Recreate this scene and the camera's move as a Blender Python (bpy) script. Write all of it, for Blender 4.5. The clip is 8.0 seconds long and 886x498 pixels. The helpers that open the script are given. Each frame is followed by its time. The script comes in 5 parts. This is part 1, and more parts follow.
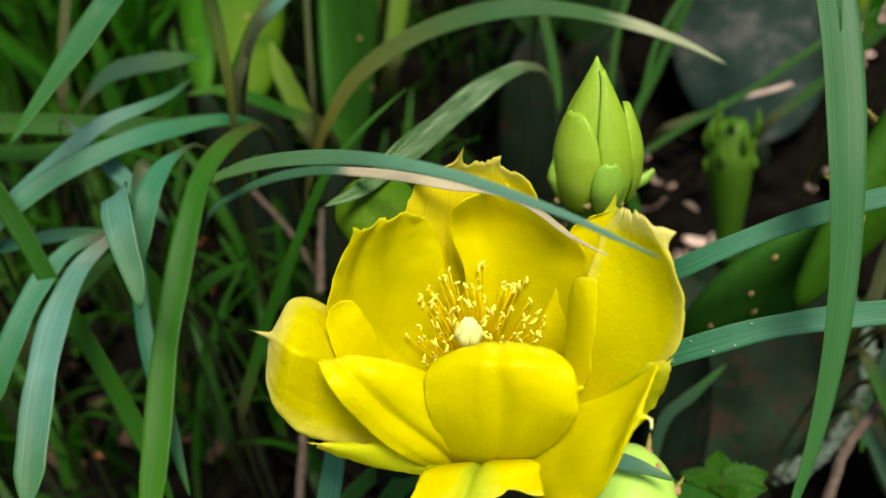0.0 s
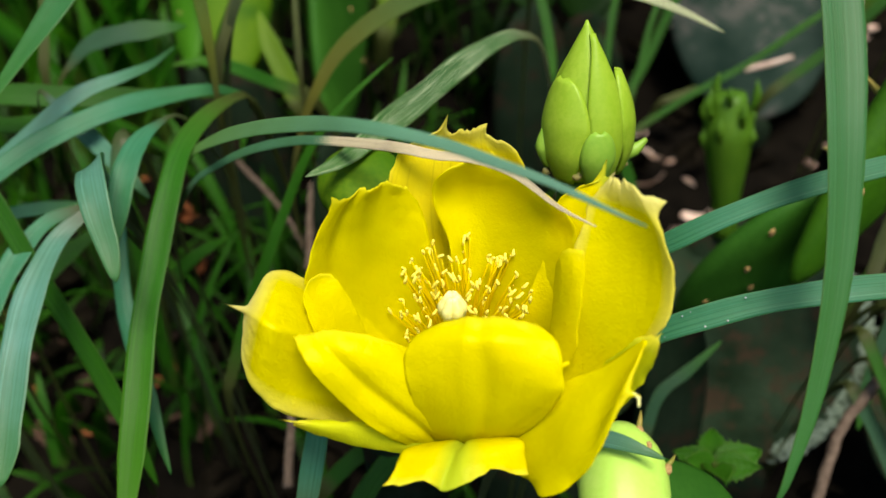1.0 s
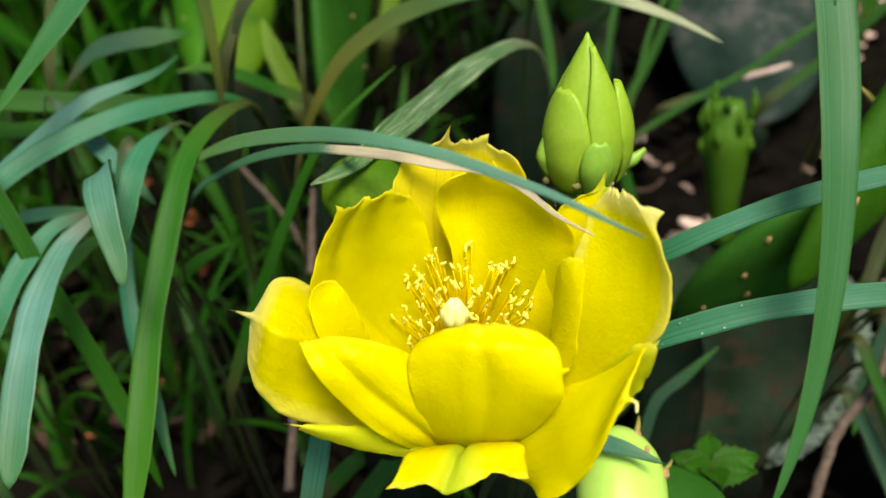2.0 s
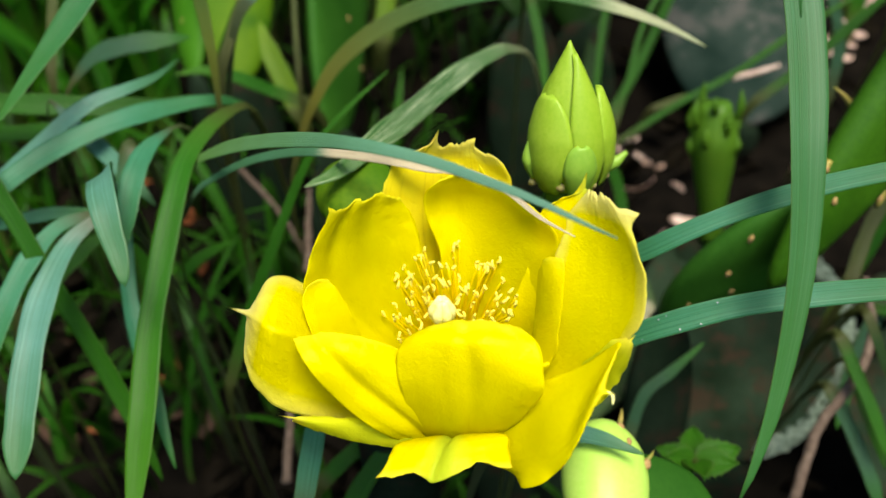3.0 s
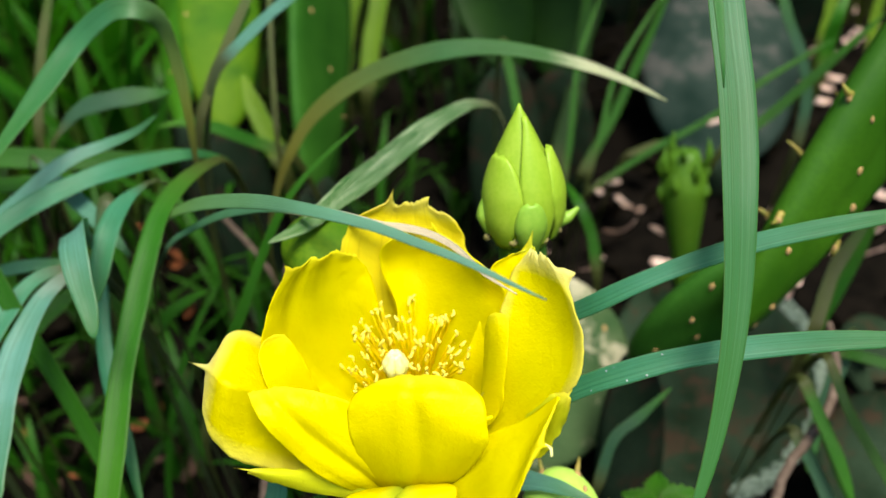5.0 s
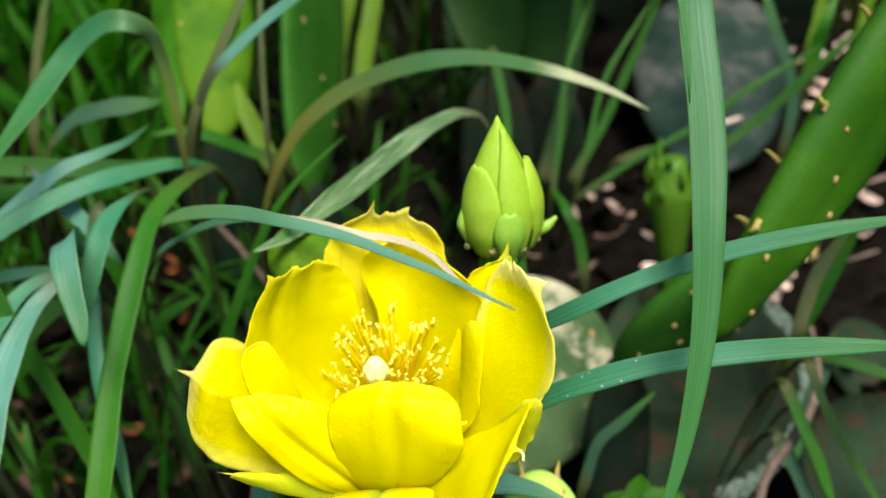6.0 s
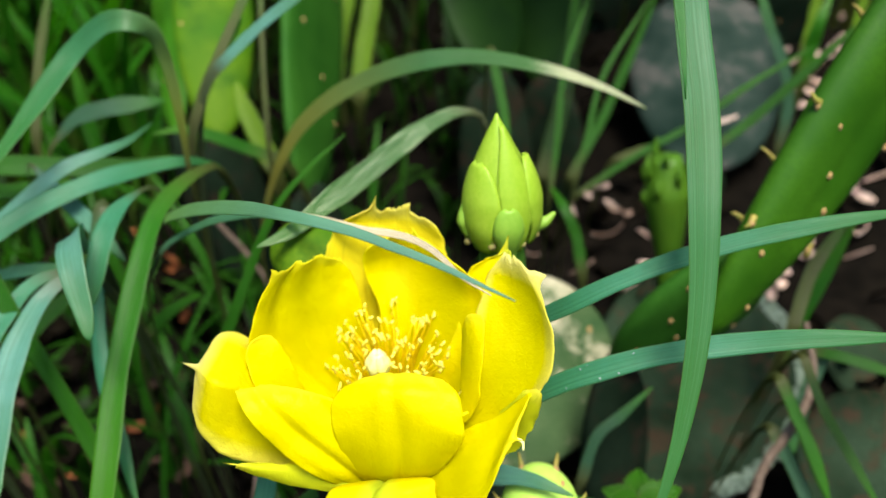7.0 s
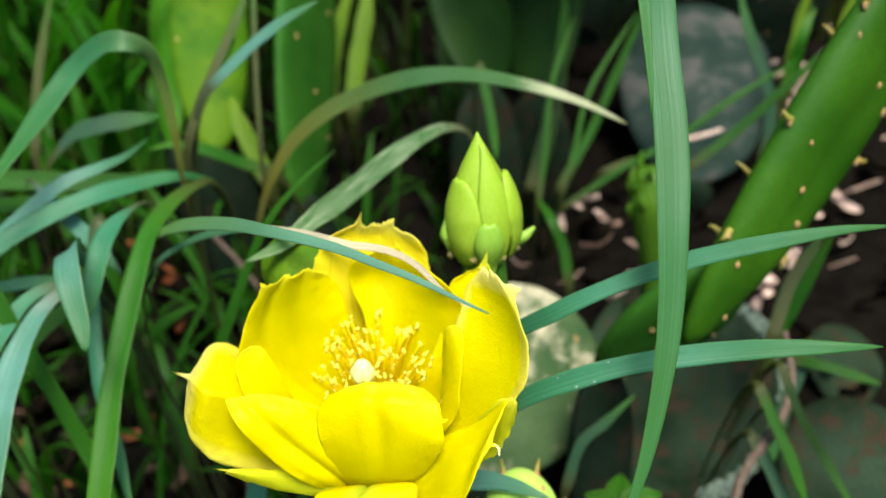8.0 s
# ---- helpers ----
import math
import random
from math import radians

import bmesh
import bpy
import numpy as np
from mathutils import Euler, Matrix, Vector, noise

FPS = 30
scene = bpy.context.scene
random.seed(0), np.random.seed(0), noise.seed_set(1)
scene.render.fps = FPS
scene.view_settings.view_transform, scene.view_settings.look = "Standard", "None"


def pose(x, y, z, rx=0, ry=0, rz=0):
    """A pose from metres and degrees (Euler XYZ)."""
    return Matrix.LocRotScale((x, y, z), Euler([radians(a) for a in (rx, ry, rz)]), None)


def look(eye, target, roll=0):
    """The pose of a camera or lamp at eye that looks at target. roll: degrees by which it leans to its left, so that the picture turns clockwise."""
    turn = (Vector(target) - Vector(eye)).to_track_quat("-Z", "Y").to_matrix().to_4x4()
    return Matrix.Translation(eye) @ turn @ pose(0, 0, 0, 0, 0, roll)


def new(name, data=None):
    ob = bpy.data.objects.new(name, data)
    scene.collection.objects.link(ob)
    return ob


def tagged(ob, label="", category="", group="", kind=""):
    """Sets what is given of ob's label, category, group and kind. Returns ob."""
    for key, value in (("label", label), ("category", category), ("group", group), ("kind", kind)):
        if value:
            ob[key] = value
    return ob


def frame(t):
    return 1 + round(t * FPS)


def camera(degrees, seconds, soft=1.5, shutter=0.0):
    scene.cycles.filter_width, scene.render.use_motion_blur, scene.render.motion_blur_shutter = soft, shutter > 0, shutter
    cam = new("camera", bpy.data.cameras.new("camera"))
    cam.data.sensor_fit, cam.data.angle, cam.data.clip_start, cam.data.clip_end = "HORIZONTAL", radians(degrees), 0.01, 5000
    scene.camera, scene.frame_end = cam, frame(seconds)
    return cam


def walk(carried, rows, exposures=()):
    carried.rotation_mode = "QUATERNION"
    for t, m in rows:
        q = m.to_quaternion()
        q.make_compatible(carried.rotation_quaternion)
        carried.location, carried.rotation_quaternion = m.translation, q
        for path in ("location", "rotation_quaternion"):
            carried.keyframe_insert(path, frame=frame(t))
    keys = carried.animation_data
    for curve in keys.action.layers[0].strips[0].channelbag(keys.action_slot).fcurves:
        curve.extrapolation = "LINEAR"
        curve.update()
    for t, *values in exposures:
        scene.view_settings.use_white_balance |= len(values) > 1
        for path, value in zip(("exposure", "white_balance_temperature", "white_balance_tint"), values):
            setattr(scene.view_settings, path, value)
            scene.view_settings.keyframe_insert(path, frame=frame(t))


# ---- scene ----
cam = camera(57.00, 8.0)
PATH = [
    (0, (0.00470, -0.00211, 0.24441), (-0.02583, 0.86192, -0.25809), -2.48),
    (0.5, (0.00865, -0.00113, 0.24047), (-0.02230, 0.85609, -0.27356), -2.51),
    (1, (0.00749, 0.00183, 0.24059), (-0.02405, 0.85250, -0.28416), -2.51),
    (1.2, (0.00764, 0.00249, 0.23953), (-0.02882, 0.85611, -0.28010), -2.87),
    (2.3, (0.00680, -0.00199, 0.24388), (-0.02077, 0.84849, -0.28140), -2.06),
    (2.5, (0.00949, -0.00330, 0.24413), (-0.01730, 0.84562, -0.28370), -2.07),
    (3, (0.00929, -0.00516, 0.24639), (-0.02060, 0.84556, -0.27838), -2.32),
    (3.5, (0.01471, -0.00511, 0.24743), (-0.01727, 0.85429, -0.26287), -2.46),
    (4, (0.01410, -0.00827, 0.24967), (-0.01784, 0.85736, -0.25001), -2.50),
    (4.5, (0.01959, -0.00946, 0.25376), (-0.01386, 0.86224, -0.23513), -2.71),
    (5, (0.01876, -0.00826, 0.25240), (-0.01293, 0.86428, -0.23512), -2.63),
    (5.2, (0.02004, -0.00863, 0.25479), (-0.01324, 0.86336, -0.23360), -2.75),
    (6.5, (0.02346, -0.01245, 0.25543), (-0.00957, 0.86228, -0.22806), -2.82),
    (7, (0.02265, -0.01409, 0.25567), (-0.00743, 0.86041, -0.22843), -2.77),
    (7.5, (0.02127, -0.01754, 0.25904), (-0.00663, 0.86113, -0.21758), -2.78),
    (8, (0.02630, -0.01953, 0.25997), (-0.00206, 0.85959, -0.21578), -2.83),
]
EXPOSURES = [(0, 0.86, 7200, 8), (1.2, 0.96, 7200, 8), (3.5, 1.18, 7050, 8), (8, 1.40, 6750, 8)]
walk(cam, [(t, look(eye, target, roll)) for t, eye, target, roll in PATH], EXPOSURES)
# the near petals are sharp, the plants behind them soften
cam.data.dof.use_dof = True
cam.data.dof.focus_distance = 0.142
cam.data.dof.aperture_fstop = 14.0

# ---------------------------------------------------------------- light
SUN_TO = Vector((0.14, -0.40, 0.905)).normalized()
world = bpy.data.worlds.new("sky")
scene.world = world
world.use_nodes = True
wn = world.node_tree
sky = wn.nodes.new("ShaderNodeTexSky")
sky.sky_type = "NISHITA"
sky.sun_disc = False
sky.sun_elevation = math.asin(SUN_TO.z)
sky.sun_rotation = math.atan2(SUN_TO.x, SUN_TO.y)
background = wn.nodes["Background"]
background.inputs["Strength"].default_value = 0.12
wn.links.new(sky.outputs["Color"], background.inputs["Color"])
sun_data = bpy.data.lights.new("sun", "SUN")
sun_data.energy = 3.2
sun_data.angle = radians(26.0)
sun_data.color = (1.0, 0.95, 0.86)
sun = new("sun", sun_data)
sun.matrix_world = look(SUN_TO * 3.0, (0, 0, 0))


# ---------------------------------------------------------------- materials
def material(name):
    m = bpy.data.materials.new(name)
    m.use_nodes = True
    return m, m.node_tree, m.node_tree.nodes["Principled BSDF"]


def node(tree, kind, **values):
    n = tree.nodes.new(kind)
    for key, value in values.items():
        n.inputs[key.replace("_", " ")].default_value = value
    return n


def ramp(tree, source, stops):
    r = tree.nodes.new("ShaderNodeValToRGB")
    while len(r.color_ramp.elements) < len(stops):
        r.color_ramp.elements.new(0.5)
    for e, (at, colour) in zip(r.color_ramp.elements, stops):
        e.position = at
        e.color = (*colour, 1.0)
    tree.links.new(source, r.inputs["Fac"])
    return r.outputs["Color"]


def mixed(tree, factor, a, b, blend="MIX"):
    n = tree.nodes.new("ShaderNodeMix")
    n.data_type = "RGBA"
    n.blend_type = blend
    for socket, value in ((n.inputs[0], factor), (n.inputs[6], a), (n.inputs[7], b)):
        if isinstance(value, bpy.types.NodeSocket):
            tree.links.new(value, socket)
        elif isinstance(value, (int, float)):
            socket.default_value = value
        else:
            socket.default_value = (*value, 1.0)
    return n.outputs[2]


def coords(tree, kind="Object", scale=(1, 1, 1)):
    c = tree.nodes.new("ShaderNodeTexCoord")
    m = tree.nodes.new("ShaderNodeMapping")
    m.inputs["Scale"].default_value = scale
    tree.links.new(c.outputs[kind], m.inputs["Vector"])
    return m.outputs["Vector"]


def noise_of(tree, vector, scale, detail=3.0, rough=0.55):
    n = node(tree, "ShaderNodeTexNoise", Scale=scale, Detail=detail, Roughness=rough)
    tree.links.new(vector, n.inputs["Vector"])
    return n.outputs["Fac"]


def bumped(tree, shader, height, strength, distance):
    b = node(tree, "ShaderNodeBump", Strength=strength, Distance=distance)
    tree.links.new(height, b.inputs["Height"])
    tree.links.new(b.outputs["Normal"], shader.inputs["Normal"])
    return b.outputs["Normal"]


def lets_light_through(tree, shader, colour, share, normal=None):
    """Mixes a translucent share into a thin leaf or petal."""
    back = tree.nodes.new("ShaderNodeBsdfTranslucent")
    if isinstance(colour, bpy.types.NodeSocket):
        tree.links.new(colour, back.inputs["Color"])
    else:
        back.inputs["Color"].default_value = (*colour, 1.0)
    if normal:
        tree.links.new(normal, back.inputs["Normal"])
    both = node(tree, "ShaderNodeMixShader", Fac=share)
    tree.links.new(shader.outputs["BSDF"], both.inputs[1])
    tree.links.new(back.outputs["BSDF"], both.inputs[2])
    tree.links.new(both.outputs["Shader"], tree.nodes["Material Output"].inputs["Surface"])


def petal_material(name, main, rim, foot, share=0.50, rib=None, veins=0.0, glow=(0.93, 0.87, 0.12), edge=0.12, edge_wide=0.05, relief=0.55, rim_from=0.93):
    """Thin silky petal: UV x runs across, y from foot to rim."""
    m, tree, shader = material(name)
    uv = tree.nodes.new("ShaderNodeTexCoord").outputs["UV"]
    split = tree.nodes.new("ShaderNodeSeparateXYZ")
    tree.links.new(uv, split.inputs[0])
    along = ramp(tree, split.outputs["Y"], [(0.0, foot), (0.45, main), (rim_from, main), (1.0, rim)])
    fine = noise_of(tree, coords(tree, "UV", (46, 2.2, 1)), 1.0, 4.0)
    soft = noise_of(tree, coords(tree, "Object"), 90.0, 3.0)
    tint = ramp(tree, soft, [(0.3, (0.93, 0.90, 0.75)), (0.7, (1.0, 1.0, 1.0))])
    colour = mixed(tree, 1.0, along, tint, "MULTIPLY")
    sides = ramp(tree, split.outputs["X"], [(0.0, (edge, edge, edge)), (edge_wide, (0, 0, 0)), (1.0 - edge_wide, (0, 0, 0)), (1.0, (edge, edge, edge))])
    colour = mixed(tree, sides, colour, rim)
    if rib:
        middle = ramp(tree, split.outputs["X"], [(0.30, (0, 0, 0)), (0.50, (0.8, 0.8, 0.8)), (0.60, (0.8, 0.8, 0.8)), (0.72, (0, 0, 0))])
        colour = mixed(tree, middle, colour, rib)
    if veins:
        streak = ramp(tree, fine, [(0.28, (0.20, 0.17, 0.03)), (0.46, (1, 1, 1))])
        colour = mixed(tree, veins, colour, streak, "MULTIPLY")
    tree.links.new(colour, shader.inputs["Base Color"])
    shader.inputs["Roughness"].default_value = 0.42
    shader.inputs["Specular IOR Level"].default_value = 0.10
    crinkle = noise_of(tree, coords(tree, "Object"), 420.0, 4.0, 0.6)
    grain = noise_of(tree, coords(tree, "Object"), 1900.0, 2.0, 0.6)
    rough_side = mixed(tree, 0.35, mixed(tree, 0.9, fine, crinkle), grain)
    normal = bumped(tree, shader, rough_side, relief, 0.0005)
    through_colour = mixed(tree, 0.6, colour, glow)
    lets_light_through(tree, shader, through_colour, share, normal)
    return m


def blade_material(name, main, light, share=0.36, rough=0.48, dry=None, dry_from=0.5, pale=0.02, gloss=0.16, end=(0.024, 0.120, 0.004), dry_soft=0.07, base=None, fleck_at=0.56, end_from=0.55, base_to=0.28, fleck_grain=(60, 3.0)):
    """Strap leaf with long parallel veins; dry: the colour it has withered to past dry_from of its length."""
    m, tree, shader = material(name)
    uv = tree.nodes.new("ShaderNodeTexCoord").outputs["UV"]
    split = tree.nodes.new("ShaderNodeSeparateXYZ")
    tree.links.new(uv, split.inputs[0])
    vein = noise_of(tree, coords(tree, "UV", (16, 0.9, 1)), 1.0, 3.0)
    fine = noise_of(tree, coords(tree, "UV", (60, 3.0, 1)), 1.0, 2.0)
    spots = noise_of(tree, coords(tree, "Object"), 65.0, 4.0, 0.65)
    colour = ramp(tree, vein, [(0.34, main), (0.66, light)])
    shade = ramp(tree, spots, [(0.3, (0.72, 0.78, 0.62)), (0.65, (1.0, 1.0, 1.0))])
    colour = mixed(tree, 0.8, colour, shade, "MULTIPLY")
    lines = noise_of(tree, coords(tree, "UV", (30, 0.5, 1)), 1.0, 2.0)
    colour = mixed(tree, 0.6, colour, ramp(tree, lines, [(0.36, (0.55, 0.60, 0.52)), (0.58, (1.0, 1.0, 1.0))]), "MULTIPLY")
    tipward = ramp(tree, split.outputs["Y"], [(end_from, (0, 0, 0)), (0.97, (0.75, 0.75, 0.75))])
    colour = mixed(tree, tipward, colour, end)
    if base:
        low = ramp(tree, split.outputs["Y"], [(0.18 * base_to, (0.9, 0.9, 0.9)), (base_to, (0, 0, 0))])
        colour = mixed(tree, low, colour, base)
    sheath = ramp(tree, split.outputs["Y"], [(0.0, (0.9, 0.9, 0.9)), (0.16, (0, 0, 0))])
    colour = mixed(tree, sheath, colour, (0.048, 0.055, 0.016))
    dashes = noise_of(tree, coords(tree, "UV", (*fleck_grain, 1)), 1.0, 2.0)
    flecks = ramp(tree, dashes, [(fleck_at, (0, 0, 0)), (fleck_at + 0.07, (pale, pale, pale))])
    colour = mixed(tree, flecks, colour, (0.58, 0.64, 0.46))
    edge = ramp(tree, split.outputs["X"], [(0.0, (0.35, 0.35, 0.35)), (0.04, (0, 0, 0)), (0.96, (0, 0, 0)), (1.0, (0.35, 0.35, 0.35))])
    colour = mixed(tree, edge, colour, (0.13, 0.20, 0.04))
    if dry:
        wave = node(tree, "ShaderNodeMath")
        wave.operation = "MULTIPLY_ADD"
        tree.links.new(vein, wave.inputs[0])
        wave.inputs[1].default_value = 0.16
        tree.links.new(split.outputs["Y"], wave.inputs[2])
        gone = ramp(tree, wave.outputs[0], [(dry_from, (0, 0, 0)), (min(dry_from + dry_soft, 1.0), (1, 1, 1))])
        husk = mixed(tree, ramp(tree, fine, [(0.34, (0.9, 0.9, 0.9)), (0.46, (0, 0, 0))]), dry, (0.10, 0.07, 0.04))
        colour = mixed(tree, gone, colour, husk)
    tree.links.new(colour, shader.inputs["Base Color"])
    shader.inputs["Roughness"].default_value = rough
    shader.inputs["Specular IOR Level"].default_value = gloss
    normal = bumped(tree, shader, mixed(tree, 0.5, vein, fine), 0.30, 0.0004)
    lets_light_through(tree, shader, mixed(tree, 1.0, colour, (1.7, 1.9, 0.6), "MULTIPLY"), share, normal)
    return m


def cactus_material(name, main, light, rough=0.45, stain_or_light=None, share=0.0, gloss=0.3, patch=95.0):
    m, tree, shader = material(name)
    at = coords(tree, "Object")
    big = noise_of(tree, at, 38.0, 4.0)
    fine = noise_of(tree, at, 900.0, 3.0)
    colour = ramp(tree, big, [(0.3, main), (0.7, light)])
    colour = mixed(tree, ramp(tree, fine, [(0.35, (0.5, 0.5, 0.5)), (0.6, (0, 0, 0))]), colour, main)
    # patches of stain on old pads, of painted sun and shade on lit ones
    if stain_or_light:
        patches = noise_of(tree, at, patch, 6.0, 0.7)
        colour = mixed(tree, ramp(tree, patches, [(0.52, (0, 0, 0)), (0.62, (0.85, 0.85, 0.85))]), colour, stain_or_light)
    tree.links.new(colour, shader.inputs["Base Color"])
    shader.inputs["Roughness"].default_value = rough
    shader.inputs["Specular IOR Level"].default_value = gloss
    normal = bumped(tree, shader, fine, 0.15, 0.0003)
    if share:
        lets_light_through(tree, shader, colour, share, normal)
    return m


def plain_material(name, dark, light, scale=300.0, rough=0.7, bump=0.3, gloss=0.3):
    m, tree, shader = material(name)
    n = noise_of(tree, coords(tree, "Object"), scale, 4.0)
    tree.links.new(ramp(tree, n, [(0.3, dark), (0.7, light)]), shader.inputs["Base Color"])
    shader.inputs["Roughness"].default_value = rough
    shader.inputs["Specular IOR Level"].default_value = gloss
    bumped(tree, shader, n, bump, 0.0005)
    return m


YELLOW = petal_material("yellow_petal", (0.755, 0.695, 0.003), (0.78, 0.73, 0.02), (0.78, 0.70, 0.003))
OUTER = petal_material("outer_petal", (0.82, 0.72, 0.02), (0.72, 0.66, 0.14), (0.55, 0.58, 0.02), veins=0.4)
GREENISH = petal_material("green_yellow_petal", (0.62, 0.68, 0.02), (0.76, 0.72, 0.06), (0.34, 0.50, 0.02))
GREEN_TIP = petal_material("green_tipped_petal", (0.88, 0.80, 0.006), (0.52, 0.60, 0.05), (0.84, 0.70, 0.003))
GREEN_RIB = petal_material("green_ribbed_petal", (0.76, 0.69, 0.006), (0.80, 0.74, 0.05), (0.74, 0.74, 0.02), rib=(0.42, 0.56, 0.03))
PALE_EDGED = petal_material("pale_edged_petal", (0.755, 0.695, 0.003), (0.86, 0.81, 0.30), (0.78, 0.70, 0.003), edge=0.30, edge_wide=0.12, relief=0.62)
# whitish fringe, widened to paint sun glare on the curled lobe
CURLED = petal_material("sun_whitened_petal", (0.755, 0.695, 0.005), (0.86, 0.82, 0.34), (0.78, 0.70, 0.003), edge=0.25, edge_wide=0.14, relief=0.75, rim_from=0.82)
FILAMENT = petal_material("filament", (0.94, 0.82, 0.025), (0.94, 0.86, 0.06), (0.92, 0.74, 0.010), share=0.55)
ANTHER = plain_material("anther", (0.92, 0.78, 0.06), (0.96, 0.88, 0.17), 2500, 0.75, 0.6)
STIGMA = plain_material("stigma", (0.78, 0.74, 0.22), (0.88, 0.85, 0.36), 700, 0.5, 0.2)
BUD = cactus_material("bud_skin", (0.23, 0.41, 0.018), (0.40, 0.56, 0.06), 0.4, share=0.3)
BUD_DEEP = cactus_material("bud_sepal", (0.19, 0.39, 0.035), (0.31, 0.50, 0.07), 0.4, share=0.25)
OVARY = cactus_material("ovary_skin", (0.0420, 0.1330, 0.0140), (0.0700, 0.1890, 0.0210))
PAD_YOUNG = cactus_material("young_pad", (0.30, 0.52, 0.07), (0.42, 0.62, 0.13), 0.4)
PAD_GREEN = cactus_material("green_pad", (0.020, 0.098, 0.004), (0.040, 0.140, 0.007), 0.55, gloss=0.12)
# darker green patches take the place of shade stripes across the lit pad
PAD_LIGHT = cactus_material("light_pad", (0.036, 0.118, 0.004), (0.100, 0.180, 0.007), 0.6, stain_or_light=(0.024, 0.090, 0.004), share=0.25, gloss=0.08, patch=42.0)
# grey-green taken down to stand in for shade; the brown stains are its own
PAD_OLD = cactus_material("old_pad", (0.006, 0.014, 0.006), (0.028, 0.050, 0.028), 0.85, stain_or_light=(0.036, 0.022, 0.013), gloss=0.05)
# darker copy of the old pad colour, standing in for deep shade
PAD_OLD_SHADED = cactus_material("shaded_old_pad", (0.003, 0.009, 0.004), (0.014, 0.026, 0.015), 0.85, stain_or_light=(0.020, 0.014, 0.009), gloss=0.05)
# pale beige patches are dappled sun, painted into the colour
PAD_PALE = cactus_material("dappled_pad", (0.022, 0.058, 0.020), (0.080, 0.120, 0.050), 0.75, stain_or_light=(0.46, 0.42, 0.29), gloss=0.06, patch=30.0)
# pad green brought close to black in place of the hollow's shade
PAD_SHADE = cactus_material("shaded_green_pad", (0.0025, 0.013, 0.0015), (0.007, 0.026, 0.0025), 0.6, gloss=0.08)
PAD_GREY = cactus_material("grey_pad", (0.006, 0.016, 0.012), (0.032, 0.050, 0.042), 0.85, stain_or_light=(0.065, 0.064, 0.060), gloss=0.05, patch=38.0)
# pad green dimmed in the colour, in place of shade falling on it
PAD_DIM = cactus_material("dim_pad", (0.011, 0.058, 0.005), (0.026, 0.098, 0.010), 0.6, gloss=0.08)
# base green darkened to act as the slanting pad's shaded face
PAD_SHADE_FACED = cactus_material("shade_faced_pad", (0.014, 0.066, 0.002), (0.036, 0.118, 0.005), 0.5, gloss=0.2)
FAR_BUD = cactus_material("leafy_bud", (0.040, 0.130, 0.006), (0.085, 0.190, 0.012), 0.5, share=0.2)
CORK = plain_material("cork", (0.09, 0.13, 0.095), (0.24, 0.30, 0.23), 700, 0.9, 0.5, 0.05)
AREOLE = plain_material("areole_wool", (0.22, 0.12, 0.04), (0.42, 0.28, 0.12), 2000, 0.9)
KNOB = plain_material("knob_skin", (0.20, 0.20, 0.05), (0.36, 0.29, 0.12), 1200, 0.7)
SPINE_LEAF = plain_material("pad_leaf", (0.15, 0.19, 0.03), (0.32, 0.22, 0.05), 500, 0.5)
BLUE_LEAF = blade_material("blue_green_blade", (0.025, 0.165, 0.085), (0.060, 0.250, 0.142), gloss=0.22, rough=0.40)
MID_LEAF = blade_material("green_blade", (0.0100, 0.0720, 0.0025), (0.0270, 0.1380, 0.0070))
ARCH_LEAF = blade_material("waxy_blade", (0.080, 0.235, 0.155), (0.125, 0.295, 0.205), gloss=0.3, end=(0.075, 0.205, 0.145), base=(0.130, 0.275, 0.050), base_to=0.86)
FRESH_LEAF = blade_material("fresh_blade", (0.013, 0.098, 0.004), (0.030, 0.165, 0.008), gloss=0.14, rough=0.38, end=(0.045, 0.150, 0.006), base=(0.060, 0.125, 0.016))
PALE_LEAF = blade_material("glaucous_blade", (0.070, 0.210, 0.160), (0.130, 0.320, 0.265), gloss=0.32, rough=0.38)
# strong pale flecks paint the silvery sheen along this blade
STREAK_LEAF = blade_material("sheen_streaked_blade", (0.024, 0.098, 0.018), (0.052, 0.150, 0.040), pale=0.85, gloss=0.26, rough=0.40, fleck_at=0.55, fleck_grain=(75, 4.5))
WITHERED = blade_material("withering_blade", (0.050, 0.160, 0.085), (0.075, 0.210, 0.120), dry=(0.52, 0.45, 0.33), dry_from=0.54, dry_soft=0.03)
DRY_TIP = blade_material("dry_tipped_blade", (0.018, 0.090, 0.020), (0.042, 0.140, 0.044), dry=(0.44, 0.47, 0.30), dry_from=0.84, base=(0.150, 0.135, 0.020), base_to=0.55)
HANGING_LEAF = blade_material("hanging_blade", (0.028, 0.150, 0.082), (0.058, 0.210, 0.128), pale=0.05, gloss=0.20, rough=0.40, end_from=0.62)
OLIVE_FOOT = blade_material("olive_footed_blade", (0.028, 0.148, 0.058), (0.056, 0.210, 0.096), gloss=0.24, rough=0.40, base=(0.150, 0.165, 0.015), base_to=0.5)
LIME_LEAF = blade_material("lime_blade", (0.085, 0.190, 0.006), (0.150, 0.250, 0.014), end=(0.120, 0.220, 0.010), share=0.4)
OLIVE_LEAF = blade_material("olive_blade", (0.050, 0.075, 0.018), (0.095, 0.105, 0.034))
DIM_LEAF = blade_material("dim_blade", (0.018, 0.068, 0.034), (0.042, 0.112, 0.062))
# green taken far down to stand in for shade among the blades
GRASS_SHADE_TONED = blade_material("background_grass", (0.0034, 0.0210, 0.0010), (0.0110, 0.0520, 0.0026))
